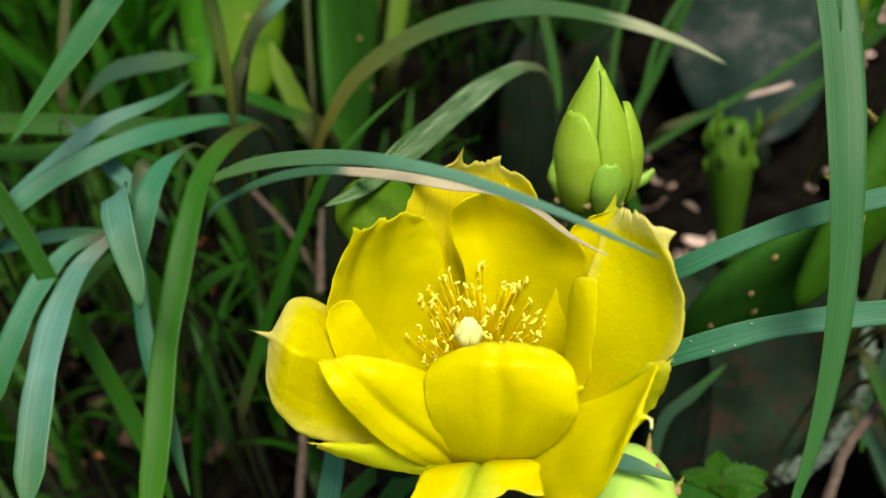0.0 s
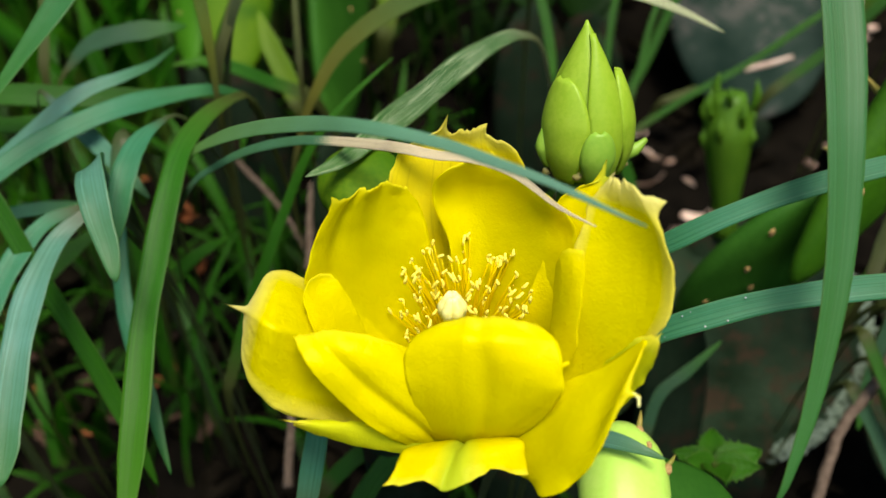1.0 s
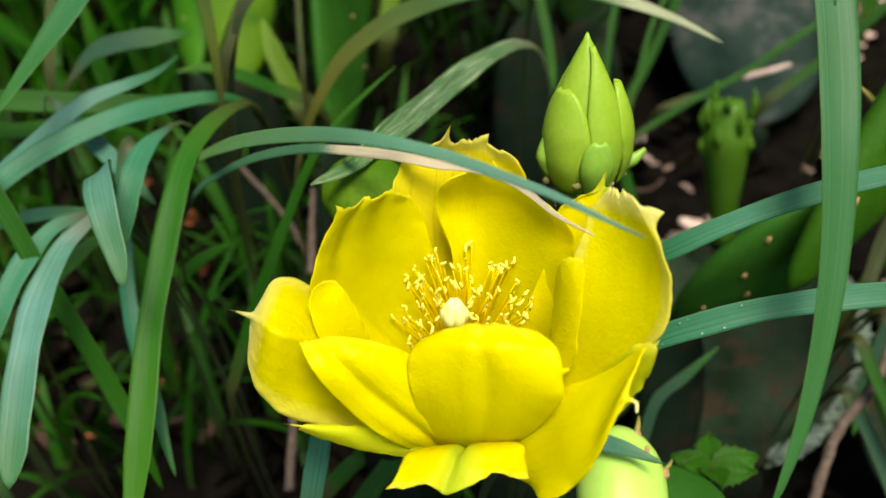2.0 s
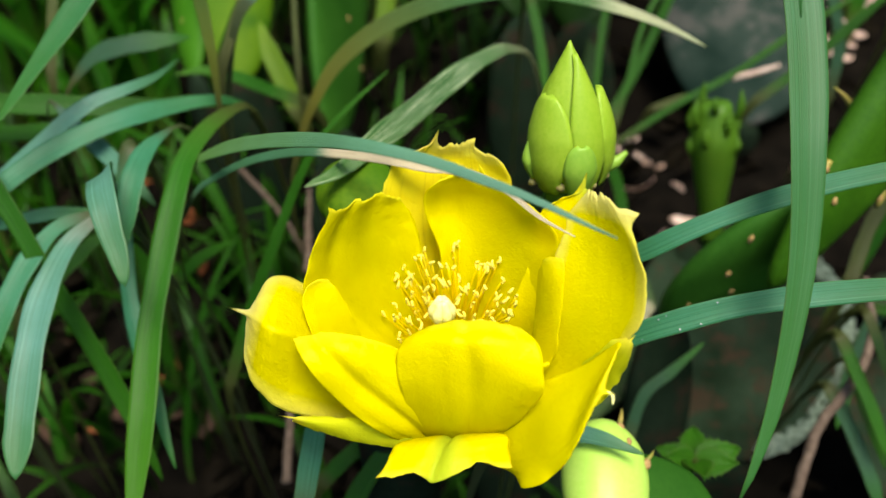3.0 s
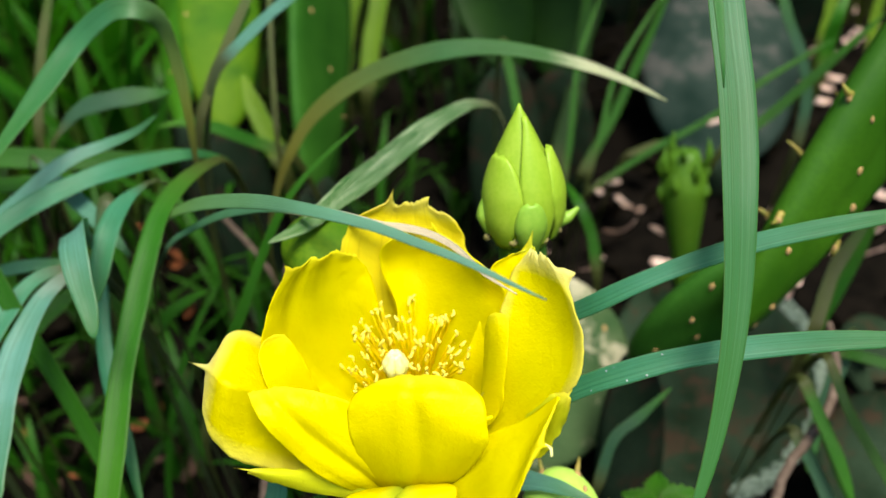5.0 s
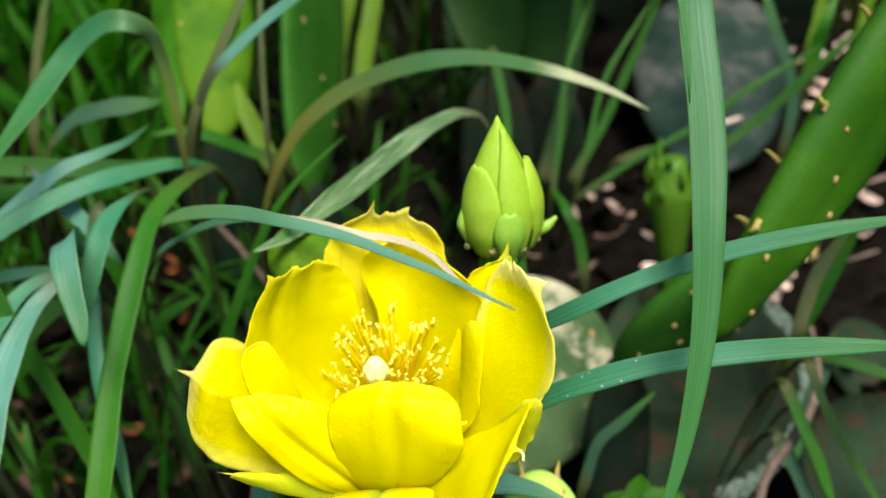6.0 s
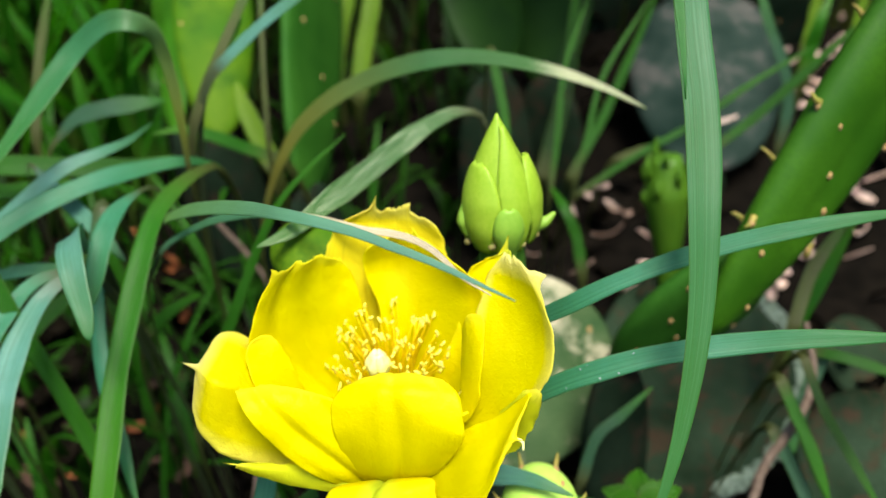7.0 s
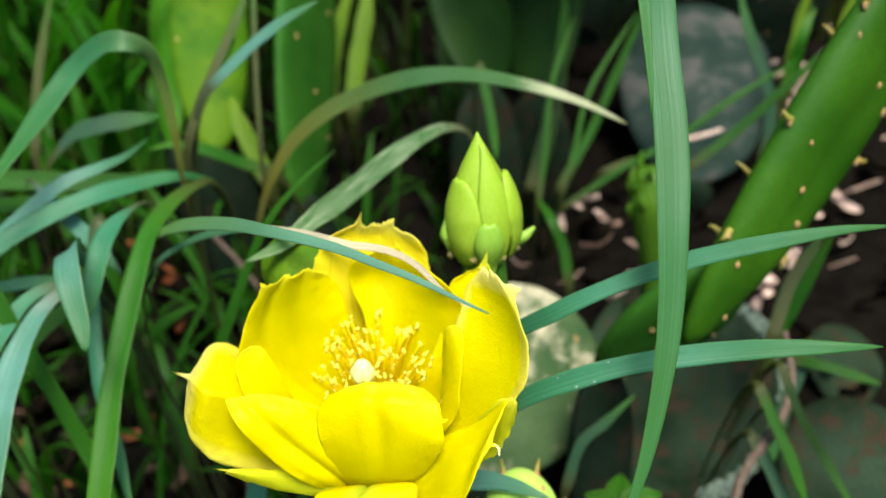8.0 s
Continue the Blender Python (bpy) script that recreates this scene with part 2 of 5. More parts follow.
TWIG = plain_material("twig_bark", (0.0600, 0.0390, 0.0270), (0.1320, 0.0960, 0.0720), 400, 0.85)
# litter brown lowered to stand in for shade between the plants
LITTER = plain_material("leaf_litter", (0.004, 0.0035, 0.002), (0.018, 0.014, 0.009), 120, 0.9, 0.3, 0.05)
# tan raised in the colour to imitate sun on the scraps
TAN_LITTER = plain_material("sun_toned_litter", (0.42, 0.29, 0.23), (0.74, 0.58, 0.50), 200, 0.8)
# soil kept near-black to imitate the deep shade under the plants
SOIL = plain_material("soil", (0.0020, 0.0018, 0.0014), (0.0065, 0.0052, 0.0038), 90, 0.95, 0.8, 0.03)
DEW = plain_material("dew", (0.25, 0.32, 0.28), (0.40, 0.46, 0.42), 900, 0.12, 0.1, 0.5)
RUST_LITTER = plain_material("rust_litter", (0.12, 0.035, 0.012), (0.30, 0.10, 0.03), 200, 0.8)
BROWN_LITTER = plain_material("brown_litter", (0.022, 0.012, 0.008), (0.085, 0.045, 0.028), 160, 0.85)
WEED = blade_material("weed_leaf", (0.020, 0.110, 0.004), (0.050, 0.180, 0.009), share=0.35)


# ---------------------------------------------------------------- building helpers
def bank(y):
    """The bed rises gently behind the flower."""
    return 0.30 * max(0.0, min(y, 0.62) - 0.20)


def thing(name, label, category, at, group="", kind=""):
    ob = new(name)
    ob.empty_display_size = 0.01
    ob.location = at
    return tagged(ob, label, category, group, kind)


def mesh_of(name, bm, mat, smooth=True):
    bmesh.ops.recalc_face_normals(bm, faces=bm.faces)
    me = bpy.data.meshes.new(name)
    bm.to_mesh(me)
    bm.free()
    me.materials.append(mat)
    if smooth:
        me.polygons.foreach_set("use_smooth", [True] * len(me.polygons))
    return me


def part(name, bm, mat, parent=None, label="", smooth=True):
    """Links a bmesh in world places as one mesh object, under a thing or a part."""
    ob = new(name, mesh_of(name, bm, mat, smooth))
    if parent:
        ob.parent = parent
        if parent.type == "EMPTY":
            ob.matrix_parent_inverse = Matrix.Translation(-parent.location)
    if label:
        ob["label"] = label
    return ob


def spline(points, n):
    """n places evenly along a smooth curve through the points."""
    p = np.array(points, float)
    if len(p) == 2:
        return p[0] + np.linspace(0, 1, n)[:, None] * (p[1] - p[0])
    p = np.vstack([2 * p[0] - p[1], p, 2 * p[-1] - p[-2]])
    out = []
    for i in range(1, len(p) - 2):
        for s in np.linspace(0, 1, 16, endpoint=False):
            a, b, c, d = p[i - 1:i + 3]
            out.append(0.5 * (2 * b + (c - a) * s + (2 * a - 5 * b + 4 * c - d) * s * s + (3 * b - a - 3 * c + d) * s ** 3))
    out = np.array(out + [p[-2]])
    length = np.r_[0, np.cumsum(np.linalg.norm(np.diff(out, axis=0), axis=1))]
    return np.stack([np.interp(np.linspace(0, length[-1], n), length, out[:, k]) for k in range(3)], 1)


def sheet(top, thick, lead=0):
    """A closed thin body on a grid of places top[i][j]; UV y runs along i, x along j."""
    top = np.array(top, float)
    nu, nv = top.shape[:2]
    du, dv = np.gradient(top, axis=0), np.gradient(top, axis=1)
    n = np.cross(du, dv)
    n /= np.maximum(np.linalg.norm(n, axis=2, keepdims=True), 1e-12)
    t = np.broadcast_to(np.asarray(thick, float), (nu, nv))[..., None]
    bm = bmesh.new()
    uv = bm.loops.layers.uv.new("UVMap")
    upper = [[bm.verts.new(top[i, j]) for j in range(nv)] for i in range(nu)]
    lower = [[bm.verts.new(top[i, j] - n[i, j] * t[i, j]) for j in range(nv)] for i in range(nu)]

    def face(corners):
        f = bm.faces.new([v for v, _, _ in corners])
        for loop, (_, i, j) in zip(f.loops, corners):
            loop[uv].uv = (j / (nv - 1), max(0.0, (i - lead) / (nu - 1 - lead)))

    for i in range(nu - 1):
        for j in range(nv - 1):
            quad = [(i, j), (i + 1, j), (i + 1, j + 1), (i, j + 1)]
            face([(upper[a][b], a, b) for a, b in quad])
            face([(lower[a][b], a, b) for a, b in reversed(quad)])
    rim = [(i, 0) for i in range(nu)] + [(nu - 1, j) for j in range(1, nv)] + [(i, nv - 1) for i in range(nu - 2, -1, -1)] + [(0, j) for j in range(nv - 2, 0, -1)]
    for a, b in zip(rim, rim[1:] + rim[:1]):
        face([(upper[a[0]][a[1]], *a), (lower[a[0]][a[1]], *a), (lower[b[0]][b[1]], *b), (upper[b[0]][b[1]], *b)])
    return bm


def petal(parent, mat, stations, points=(), ragged=0.0006, seed=0, cup=1.0, form=2.2, label="", name="petal", nu=56, nv=49, lobes=(), folds=()):
    """A petal lofted over cross lines (one edge, rib, other edge) from foot to rim: soft lengthwise folds (place across, breadth, depth),
    bays and lobes in the rim (place, breadth, depth), a finely torn margin and small bristle points."""
    s = np.array(stations, float)
    cols = [spline(s[:, k], nu) for k in range(3)]
    v = np.linspace(-1, 1, nv)[None, :, None]
    a, m, b = (c[:, None, :] for c in cols)
    grid = (a + b) / 2 + v * (b - a) / 2 + (m - (a + b) / 2) * (1 - np.abs(v) ** form) * cup
    rng = np.random.RandomState(seed + 11)

    def rough_line(n):
        fine = np.convolve(rng.uniform(-1, 1, n + 4), np.ones(2) / 2, "same")[2:-2]
        broad = np.convolve(rng.uniform(-1, 1, n + 12), np.ones(7) / 7, "same")[6:-6]
        return 0.6 * fine + 1.7 * broad

    lift = np.cross(np.gradient(grid, axis=0), np.gradient(grid, axis=1))
    lift /= np.maximum(np.linalg.norm(lift, axis=2, keepdims=True), 1e-12)
    grow = np.clip(np.arange(nu) / (nu * 0.45), 0, 1)[:, None, None]
    for place, breadth, depth in folds:
        sway = place + 0.12 * np.sin(np.linspace(0, 3, nu) + seed)[:, None, None]
        grid = grid + lift * depth * np.exp(-((v - sway) / breadth) ** 2) * grow
    out = grid[-1] - grid[-5]
    out /= np.maximum(np.linalg.norm(out, axis=1, keepdims=True), 1e-9)
    wave = rough_line(nv) * ragged * min(1.0, np.linalg.norm(np.diff(grid[-1], axis=0), axis=1).sum() / 0.012)
    bays = sum(depth * np.exp(-((np.linspace(0, 1, nv) - place) / breadth) ** 2) for place, breadth, depth in lobes) if lobes else np.zeros(nv)
    for k in range(1, 12):
        fade = (1 - (k - 1) / 11) ** 1.5
        grid[-k] += out * (wave * fade ** 3 + bays * fade)[:, None]
    for edge, step in ((0, 1), (nv - 1, -1)):
        side = grid[:, edge] - grid[:, edge + 3 * step]
        side /= np.maximum(np.linalg.norm(side, axis=1, keepdims=True), 1e-9)
        wave = rough_line(nu) * np.clip(np.linspace(-0.6, 1.2, nu), 0, 1)
        for k, w in ((0, 1.0), (1, 0.5), (2, 0.2)):
            grid[:, edge + k * step] += side * (wave * ragged * 0.6 * w)[:, None]
    broad = min(1.0, np.linalg.norm(grid[nu // 2, 0] - grid[nu // 2, -1]) / 0.018) ** 2
    for i in range(nu):
        for j in range(nv):
            at = Vector(grid[i, j])
            swell = noise.noise(at * 120.0 + Vector((seed * 3.1, 0, 0)))
            ripple = noise.noise(Vector((seed * 5.0, j * 0.34, i * 0.05)))
            margin = max(abs(2 * j / (nv - 1) - 1) ** 6, (i / (nu - 1)) ** 8)
            frill = noise.noise(at * 420.0 + Vector((0, seed * 7.0, 0)))
            grid[i, j] += (np.array((0.3, -0.5, 0.8)) * swell * 0.0005 + lift[i, j] * ripple * broad * 0.00009 + np.array((0.2, -0.6, 0.5)) * frill * margin * 0.0008) * grow[i, 0, 0]
    for tip, point_at in points:
        j0 = int(round(point_at * (nv - 1)))
        pull = np.array(tip, float) - grid[-1, j0]
        for i in range(nu):
            back = (nu - 1 - i) * 0.5
            for j in range(nv):
                grid[i, j] += pull * math.exp(-(abs(j - j0) / 1.3) ** 1.1 - back * 0.9)
    return part(name, sheet(grid, 0.00022), mat, parent, label)


def strap(spine, width, mat, label, face=(0.0, -0.75, 0.65), twist=(0, 0), tip=0.25, foot=1.0, keel=0.22, name="grass_blade",
          n=48, category="grass blade", group="long grass blades", blunt=0.6, rooted=True, foot_to=0.35):
    """A strap-shaped leaf along its spine, foot first: shallow channel, thin edges, tapering tip; its sheath runs down into the soil."""
    p = spline(spine, n)
    lead = 0
    if rooted and p[0][2] > bank(p[0][1]) + 0.004:
        lead = 14
        back = p[0] - p[2]
        back /= np.linalg.norm(back)
        drop = p[0][2] - bank(p[0][1])
        soil = np.array((p[0][0] + back[0] * 0.15 * drop, p[0][1] + 0.030 + max(0.0, back[1]) * 0.15 * drop, 0.0))
        soil[2] = bank(soil[1]) - 0.006
        s = np.linspace(0, 1, lead, endpoint=False)[:, None]
        knee = p[0] + back * 0.12 * drop
        p = np.vstack([(1 - s) ** 2 * soil + 2 * s * (1 - s) * knee + s * s * p[0], p])
        n += lead
    t = np.gradient(p, axis=0)
    t /= np.linalg.norm(t, axis=1, keepdims=True)
    f = np.array(face, float)
    across = (-1.0, -0.8, -0.45, -0.12, 0.12, 0.45, 0.8, 1.0)
    top = np.zeros((n, len(across), 3))
    thick = np.zeros((n, len(across)))
    prev = None
    for i in range(n):
        v = max(0.0, (i - lead) / (n - 1 - lead))
        side = np.cross(t[i], f)
        side /= max(np.linalg.norm(side), 1e-6)
        up = np.cross(side, t[i])
        a = radians(twist[0] + (twist[1] - twist[0]) * v)
        side, up = side * math.cos(a) + up * math.sin(a), up * math.cos(a) - side * math.sin(a)
        if prev is not None and side @ prev < 0:
            side, up = -side, -up
        prev = side
        h = width / 2 * min(1.0, max((1 - v) / tip, 0.0)) ** blunt * (foot + (1 - foot) * min(1.0, v / foot_to))
        if i < lead:
            h *= 0.25 + 0.75 * (i / lead) ** 3
        h = max(h, 0.00012)
        wobble = 1 + 0.04 * math.sin(v * 23 + width * 9000)
        for j, s in enumerate(across):
            top[i, j] = p[i] + side * (h * s * wobble) + up * (keel * h * (abs(s) ** 1.6 - 0.4))
            thick[i, j] = 0.00012 + 0.00030 * (1 - s * s) * min(1.0, h / 0.001)
    bm = sheet(top, thick, lead)
    ob = part(name, bm, mat)
    return tagged(ob, label, category, group)


def ellipsoid(bm, at, radii, axis=(0, 0, 1), seg=10, rings=7, bumps=0.0, seed=0):
    made = bmesh.ops.create_uvsphere(bm, u_segments=seg, v_segments=rings, radius=1.0)
    turn = Vector(axis).to_track_quat("Z", "Y").to_matrix().to_4x4()
    m = Matrix.Translation(at) @ turn @ Matrix.Diagonal((*radii, 1))
    for v in made["verts"]:
        if bumps:
            v.co *= 1 + bumps * noise.noise(v.co * 2.3 + Vector((seed, seed * 2, 0)))
        v.co = m @ v.co
    return bm


def tube(bm, points, radii, seg=8, n=10):
    p = spline(points, n)
    r = np.interp(np.linspace(0, 1, n), np.linspace(0, 1, len(radii)), radii)
    t = np.gradient(p, axis=0)
    rings = []
    for i in range(n):
        d = Vector(t[i]).normalized()
        a = d.orthogonal().normalized() if not rings else (last - d * last.dot(d)).normalized()
        last = a
        b = d.cross(a)
        rings.append([bm.verts.new(Vector(p[i]) + (a * math.cos(k * math.tau / seg) + b * math.sin(k * math.tau / seg)) * r[i]) for k in range(seg)])
    for i in range(n - 1):
        for k in range(seg):
            bm.faces.new((rings[i][k], rings[i][(k + 1) % seg], rings[i + 1][(k + 1) % seg], rings[i + 1][k]))
    bm.faces.new(rings[0][::-1])
    bm.faces.new(rings[-1])
    return bm


def frame_of(foot, head, face):
    """Axes of a flat plant part: along, across, outwards."""
    along = (Vector(head) - Vector(foot))
    length = along.length
    along.normalize()
    out = Vector(face)
    out = (out - along * out.dot(along)).normalized()
    return along, along.cross(out), out, length


def pad(foot, head, width, thick, face, mat, label, areoles=14, seed=0, rim_leaves=0, cork=0.0, leaf_size=1.0, name="cactus_pad", group="cactus pads", lean=0.12, rooted=True):
    """An oval cactus joint: thick lens with a round rim, areoles in slanting rows, little leaves on the rim of young ones."""
    gap = foot[2] - bank(foot[1])
    if rooted and gap > 0.008:
        # the older joint that it grows from, standing in the soil
        base = (foot[0] + 0.004, foot[1] + 0.008, bank(foot[1]) - 0.006)
        pad(base, (foot[0], foot[1] + 0.002, foot[2] + 0.004), max(0.02, min(width * 0.8, gap * 0.9)), 0.011, (face[0], face[1], 0.1), PAD_OLD_SHADED,
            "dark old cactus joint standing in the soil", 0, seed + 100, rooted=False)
    along, across, out, length = frame_of(foot, head, face)
    rng = random.Random(seed + 5)
    centre = Vector(foot) + along * length / 2
    root = thing(name, label, "cactus pad", Vector(foot), group)

    def place(r, a, side):
        # r from 0 in the middle to 1 on the rim
        x, y = math.sin(a), -math.cos(a)
        egg = 1 + lean * y
        wob = 1 + 0.025 * noise.noise(Vector((math.cos(a) * 1.7, math.sin(a) * 1.7, seed)))
        bulge = (1 - min(r, 1.0) ** 2.6) ** 0.5 if r < 1 else 0.0
        dip = 0.08 * noise.noise(Vector((x * r * 2.2, y * r * 2.2, seed + 3.0)))
        return (centre + across * (x * r * width / 2 * egg * wob) + along * (y * r * length / 2 * wob)
                + out * (side * (bulge * thick / 2 * (1 + dip)) + 0.10 * thick * math.sin(2.2 * x * r + seed)))

    bm = bmesh.new()
    seg, rad = 44, (0.18, 0.36, 0.54, 0.70, 0.83, 0.92, 0.975, 1.0)
    rim = [bm.verts.new(place(1.0, k * math.tau / seg, 1)) for k in range(seg)]
    for side in (1, -1):
        rings = [[bm.verts.new(place(r, k * math.tau / seg, side)) for k in range(seg)] for r in rad[:-1]] + [rim]
        middle = bm.verts.new(place(0.0, 0, side))
        for k in range(seg):
            bm.faces.new((middle, rings[0][k], rings[0][(k + 1) % seg]))
            for a, b in zip(rings, rings[1:]):
                bm.faces.new((a[k], b[k], b[(k + 1) % seg], a[(k + 1) % seg]))
    part("pad_body", bm, mat, root)
    if cork:
        bm = bmesh.new()
        for k in range(400):
            a = math.pi * (0.12 + 0.75 * k / 400) + rng.uniform(-0.02, 0.02)
            ellipsoid(bm, place(rng.uniform(0.86, 0.997), a, 1), (cork * rng.uniform(0.3, 1.1), cork * rng.uniform(0.3, 1.1), cork * rng.uniform(0.2, 0.5)), out, 6, 4, 0.9, k)
        part("corky_rim", bm, CORK, root, "whitish corky worn rim")
    for k in range(areoles):
        r, a = math.sqrt((k + 0.5) / areoles) * 0.9, k * 2.39996
        at = place(r, a, 1)
        bm = bmesh.new()
        size = 0.0008 * rng.uniform(0.7, 1.2)
        ellipsoid(bm, at, (size, size * 1.5, size * 0.6), out, 8, 5, 0.5, k)
        part("areole", bm, AREOLE, root)
    for k in range(rim_leaves):
        a = math.pi * (0.25 + 1.5 * (k + 0.5) / rim_leaves)
        at = place(0.985, a, 1)
        way = (at - centre).normalized()
        bm = bmesh.new()
        s = rng.uniform(0.8, 1.2) * leaf_size
        tube(bm, [at - way * 0.001, at + way * 0.002 * s + out * 0.0006, at + way * 0.0045 * s + along * 0.001], (0.0012 * s, 0.0010 * s, 0.0002), 7, 6)
        leaf = part("rim_leaf", bm, SPINE_LEAF, root, "small green pointed leaf with a reddish tip")
        bm = bmesh.new()
        ellipsoid(bm, at + out * 0.0008 - along * 0.001, (0.0009, 0.0012, 0.0007), out, 7, 5, 0.4, k)
        part("areole", bm, AREOLE, leaf)
    return root


# ---------------------------------------------------------------- ground
def ground_sheet():
    bm = bmesh.new()
    inner, n = 1.6, 60
    grid = [[None] * (n + 1) for _ in range(n + 1)]
    for i in range(n + 1):
        for j in range(n + 1):
            a, b = 2 * i / n - 1, 2 * j / n - 1
            x, y = a * inner * (1 + 600 * abs(a) ** 14), 0.3 + b * inner * (1 + 600 * abs(b) ** 14)
            near = math.exp(-((x * x + y * y) / 4.0))
            z = bank(y) + 0.010 * noise.noise(Vector((x * 9, y * 9, 0))) * near + 0.006 * noise.noise(Vector((x * 40, y * 40, 3))) * near
            grid[i][j] = bm.verts.new((x, y, z))
    for i in range(n):
        for j in range(n):
            bm.faces.new((grid[i][j], grid[i + 1][j], grid[i + 1][j + 1], grid[i][j + 1]))
    return tagged(part("ground", bm, SOIL), "soil under the plants, coloured near-black for deep shade", "ground", kind="structure")


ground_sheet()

# ---------------------------------------------------------------- the flower
flower = thing("cactus_flower", "wide open silky yellow prickly pear flower with many stamens", "flower", (0.0045, 0.1205, 0.1385))
petal(flower, OUTER, [((0.0047, 0.1201, 0.1377), (0.0047, 0.1201, 0.1377), (0.0047, 0.1202, 0.1378)), ((-0.0037, 0.1289, 0.1531), (0.0046, 0.1300, 0.1523), (0.0156, 0.1290, 0.1526)), ((-0.0066, 0.1317, 0.1676), (0.0044, 0.1338, 0.1667), (0.0172, 0.1322, 0.1672)),
                       ((-0.0068, 0.1334, 0.1740), (0.0053, 0.1361, 0.1753), (0.0179, 0.1338, 0.1745)), ((-0.0041, 0.1352, 0.1794), (0.0054, 0.1374, 0.1793), (0.0168, 0.1340, 0.1781)), ((0.0005, 0.1356, 0.1819), (0.0065, 0.1366, 0.1823), (0.0144, 0.1348, 0.1808))],
      [((0.0044, 0.1363, 0.1854), 0.28), ((0.0113, 0.1361, 0.1836), 0.76)], seed=1, ragged=0.0010, lobes=[(0.45, 0.10, -0.0008), (0.9, 0.10, -0.0006)], label="outer petal with dull veined rim")
petal(flower, GREEN_TIP, [((0.0062, 0.1202, 0.1378), (0.0085, 0.1193, 0.1383), (0.0096, 0.1186, 0.1389)), ((0.0160, 0.1208, 0.1532), (0.0219, 0.1188, 0.1544), (0.0276, 0.1158, 0.1565)),
                       ((0.0215, 0.1233, 0.1664), (0.0259, 0.1218, 0.1678), (0.0312, 0.1170, 0.1699)), ((0.0229, 0.1242, 0.1743), (0.0273, 0.1236, 0.1752), (0.0309, 0.1203, 0.1765)), ((0.0292, 0.1232, 0.1783), (0.0304, 0.1239, 0.1787), (0.0309, 0.1221, 0.1789))],
      [((0.0307, 0.1246, 0.1814), 0.50)], seed=8, label="narrow greenish pointed petal")
petal(flower, YELLOW, [((0.0035, 0.1194, 0.1385), (0.0041, 0.1194, 0.1385), (0.0046, 0.1193, 0.1384)), ((-0.0132, 0.1153, 0.1518), (-0.0053, 0.1214, 0.1499), (0.0011, 0.1254, 0.1495)), ((-0.0195, 0.1135, 0.1632), (-0.0097, 0.1222, 0.1606), (0.0002, 0.1276, 0.1580)),
                       ((-0.0193, 0.1143, 0.1680), (-0.0109, 0.1225, 0.1688), (0.0003, 0.1282, 0.1645)), ((-0.0172, 0.1168, 0.1733), (-0.0098, 0.1226, 0.1748), (-0.0009, 0.1288, 0.1697)), ((-0.0148, 0.1185, 0.1763), (-0.0083, 0.1227, 0.1777), (-0.0022, 0.1285, 0.1735)), ((-0.0134, 0.1191, 0.1779), (-0.0078, 0.1226, 0.1785), (-0.0030, 0.1276, 0.1762))],
      [((-0.0147, 0.1188, 0.1789), 0.00)], seed=3, ragged=0.0008, folds=[(-0.35, 0.16, 0.0007), (0.3, 0.2, 0.0006)])
petal(flower, YELLOW, [((0.0051, 0.1201, 0.1377), (0.0054, 0.1201, 0.1377), (0.0057, 0.1202, 0.1378)), ((0.0012, 0.1250, 0.1505), (0.0108, 0.1242, 0.1508), (0.0205, 0.1198, 0.1539)), ((0.0041, 0.1272, 0.1625), (0.0121, 0.1275, 0.1628), (0.0248, 0.1191, 0.1660)),
                       ((0.0016, 0.1288, 0.1714), (0.0125, 0.1308, 0.1716), (0.0256, 0.1195, 0.1707)), ((0.0017, 0.1285, 0.1762), (0.0123, 0.1302, 0.1757), (0.0229, 0.1206, 0.1751)), ((0.0041, 0.1273, 0.1792), (0.0122, 0.1296, 0.1791), (0.0191, 0.1227, 0.1772))],
      [((0.0118, 0.1301, 0.1811), 0.50)], seed=2, ragged=0.0005, folds=[(-0.1, 0.35, 0.0008)])
petal(flower, CURLED, [((0.0007, 0.1149, 0.1367), (0.0003, 0.1153, 0.1371), (-0.0002, 0.1149, 0.1382)), ((-0.0090, 0.1038, 0.1422), (-0.0102, 0.1125, 0.1461), (-0.0104, 0.1185, 0.1504)), ((-0.0214, 0.1001, 0.1488), (-0.0179, 0.1046, 0.1608), (-0.0180, 0.1189, 0.1597)),
                       ((-0.0265, 0.0999, 0.1535), (-0.0226, 0.1009, 0.1662), (-0.0227, 0.1193, 0.1639)), ((-0.0292, 0.1034, 0.1572), (-0.0260, 0.1041, 0.1660), (-0.0269, 0.1185, 0.1646)), ((-0.0292, 0.1068, 0.1614), (-0.0292, 0.1095, 0.1633), (-0.0284, 0.1136, 0.1635))],
      [((-0.0334, 0.1117, 0.1632), 0.50)], seed=4, form=1.05, ragged=0.0007, label="petal curled out to a white bristle point")
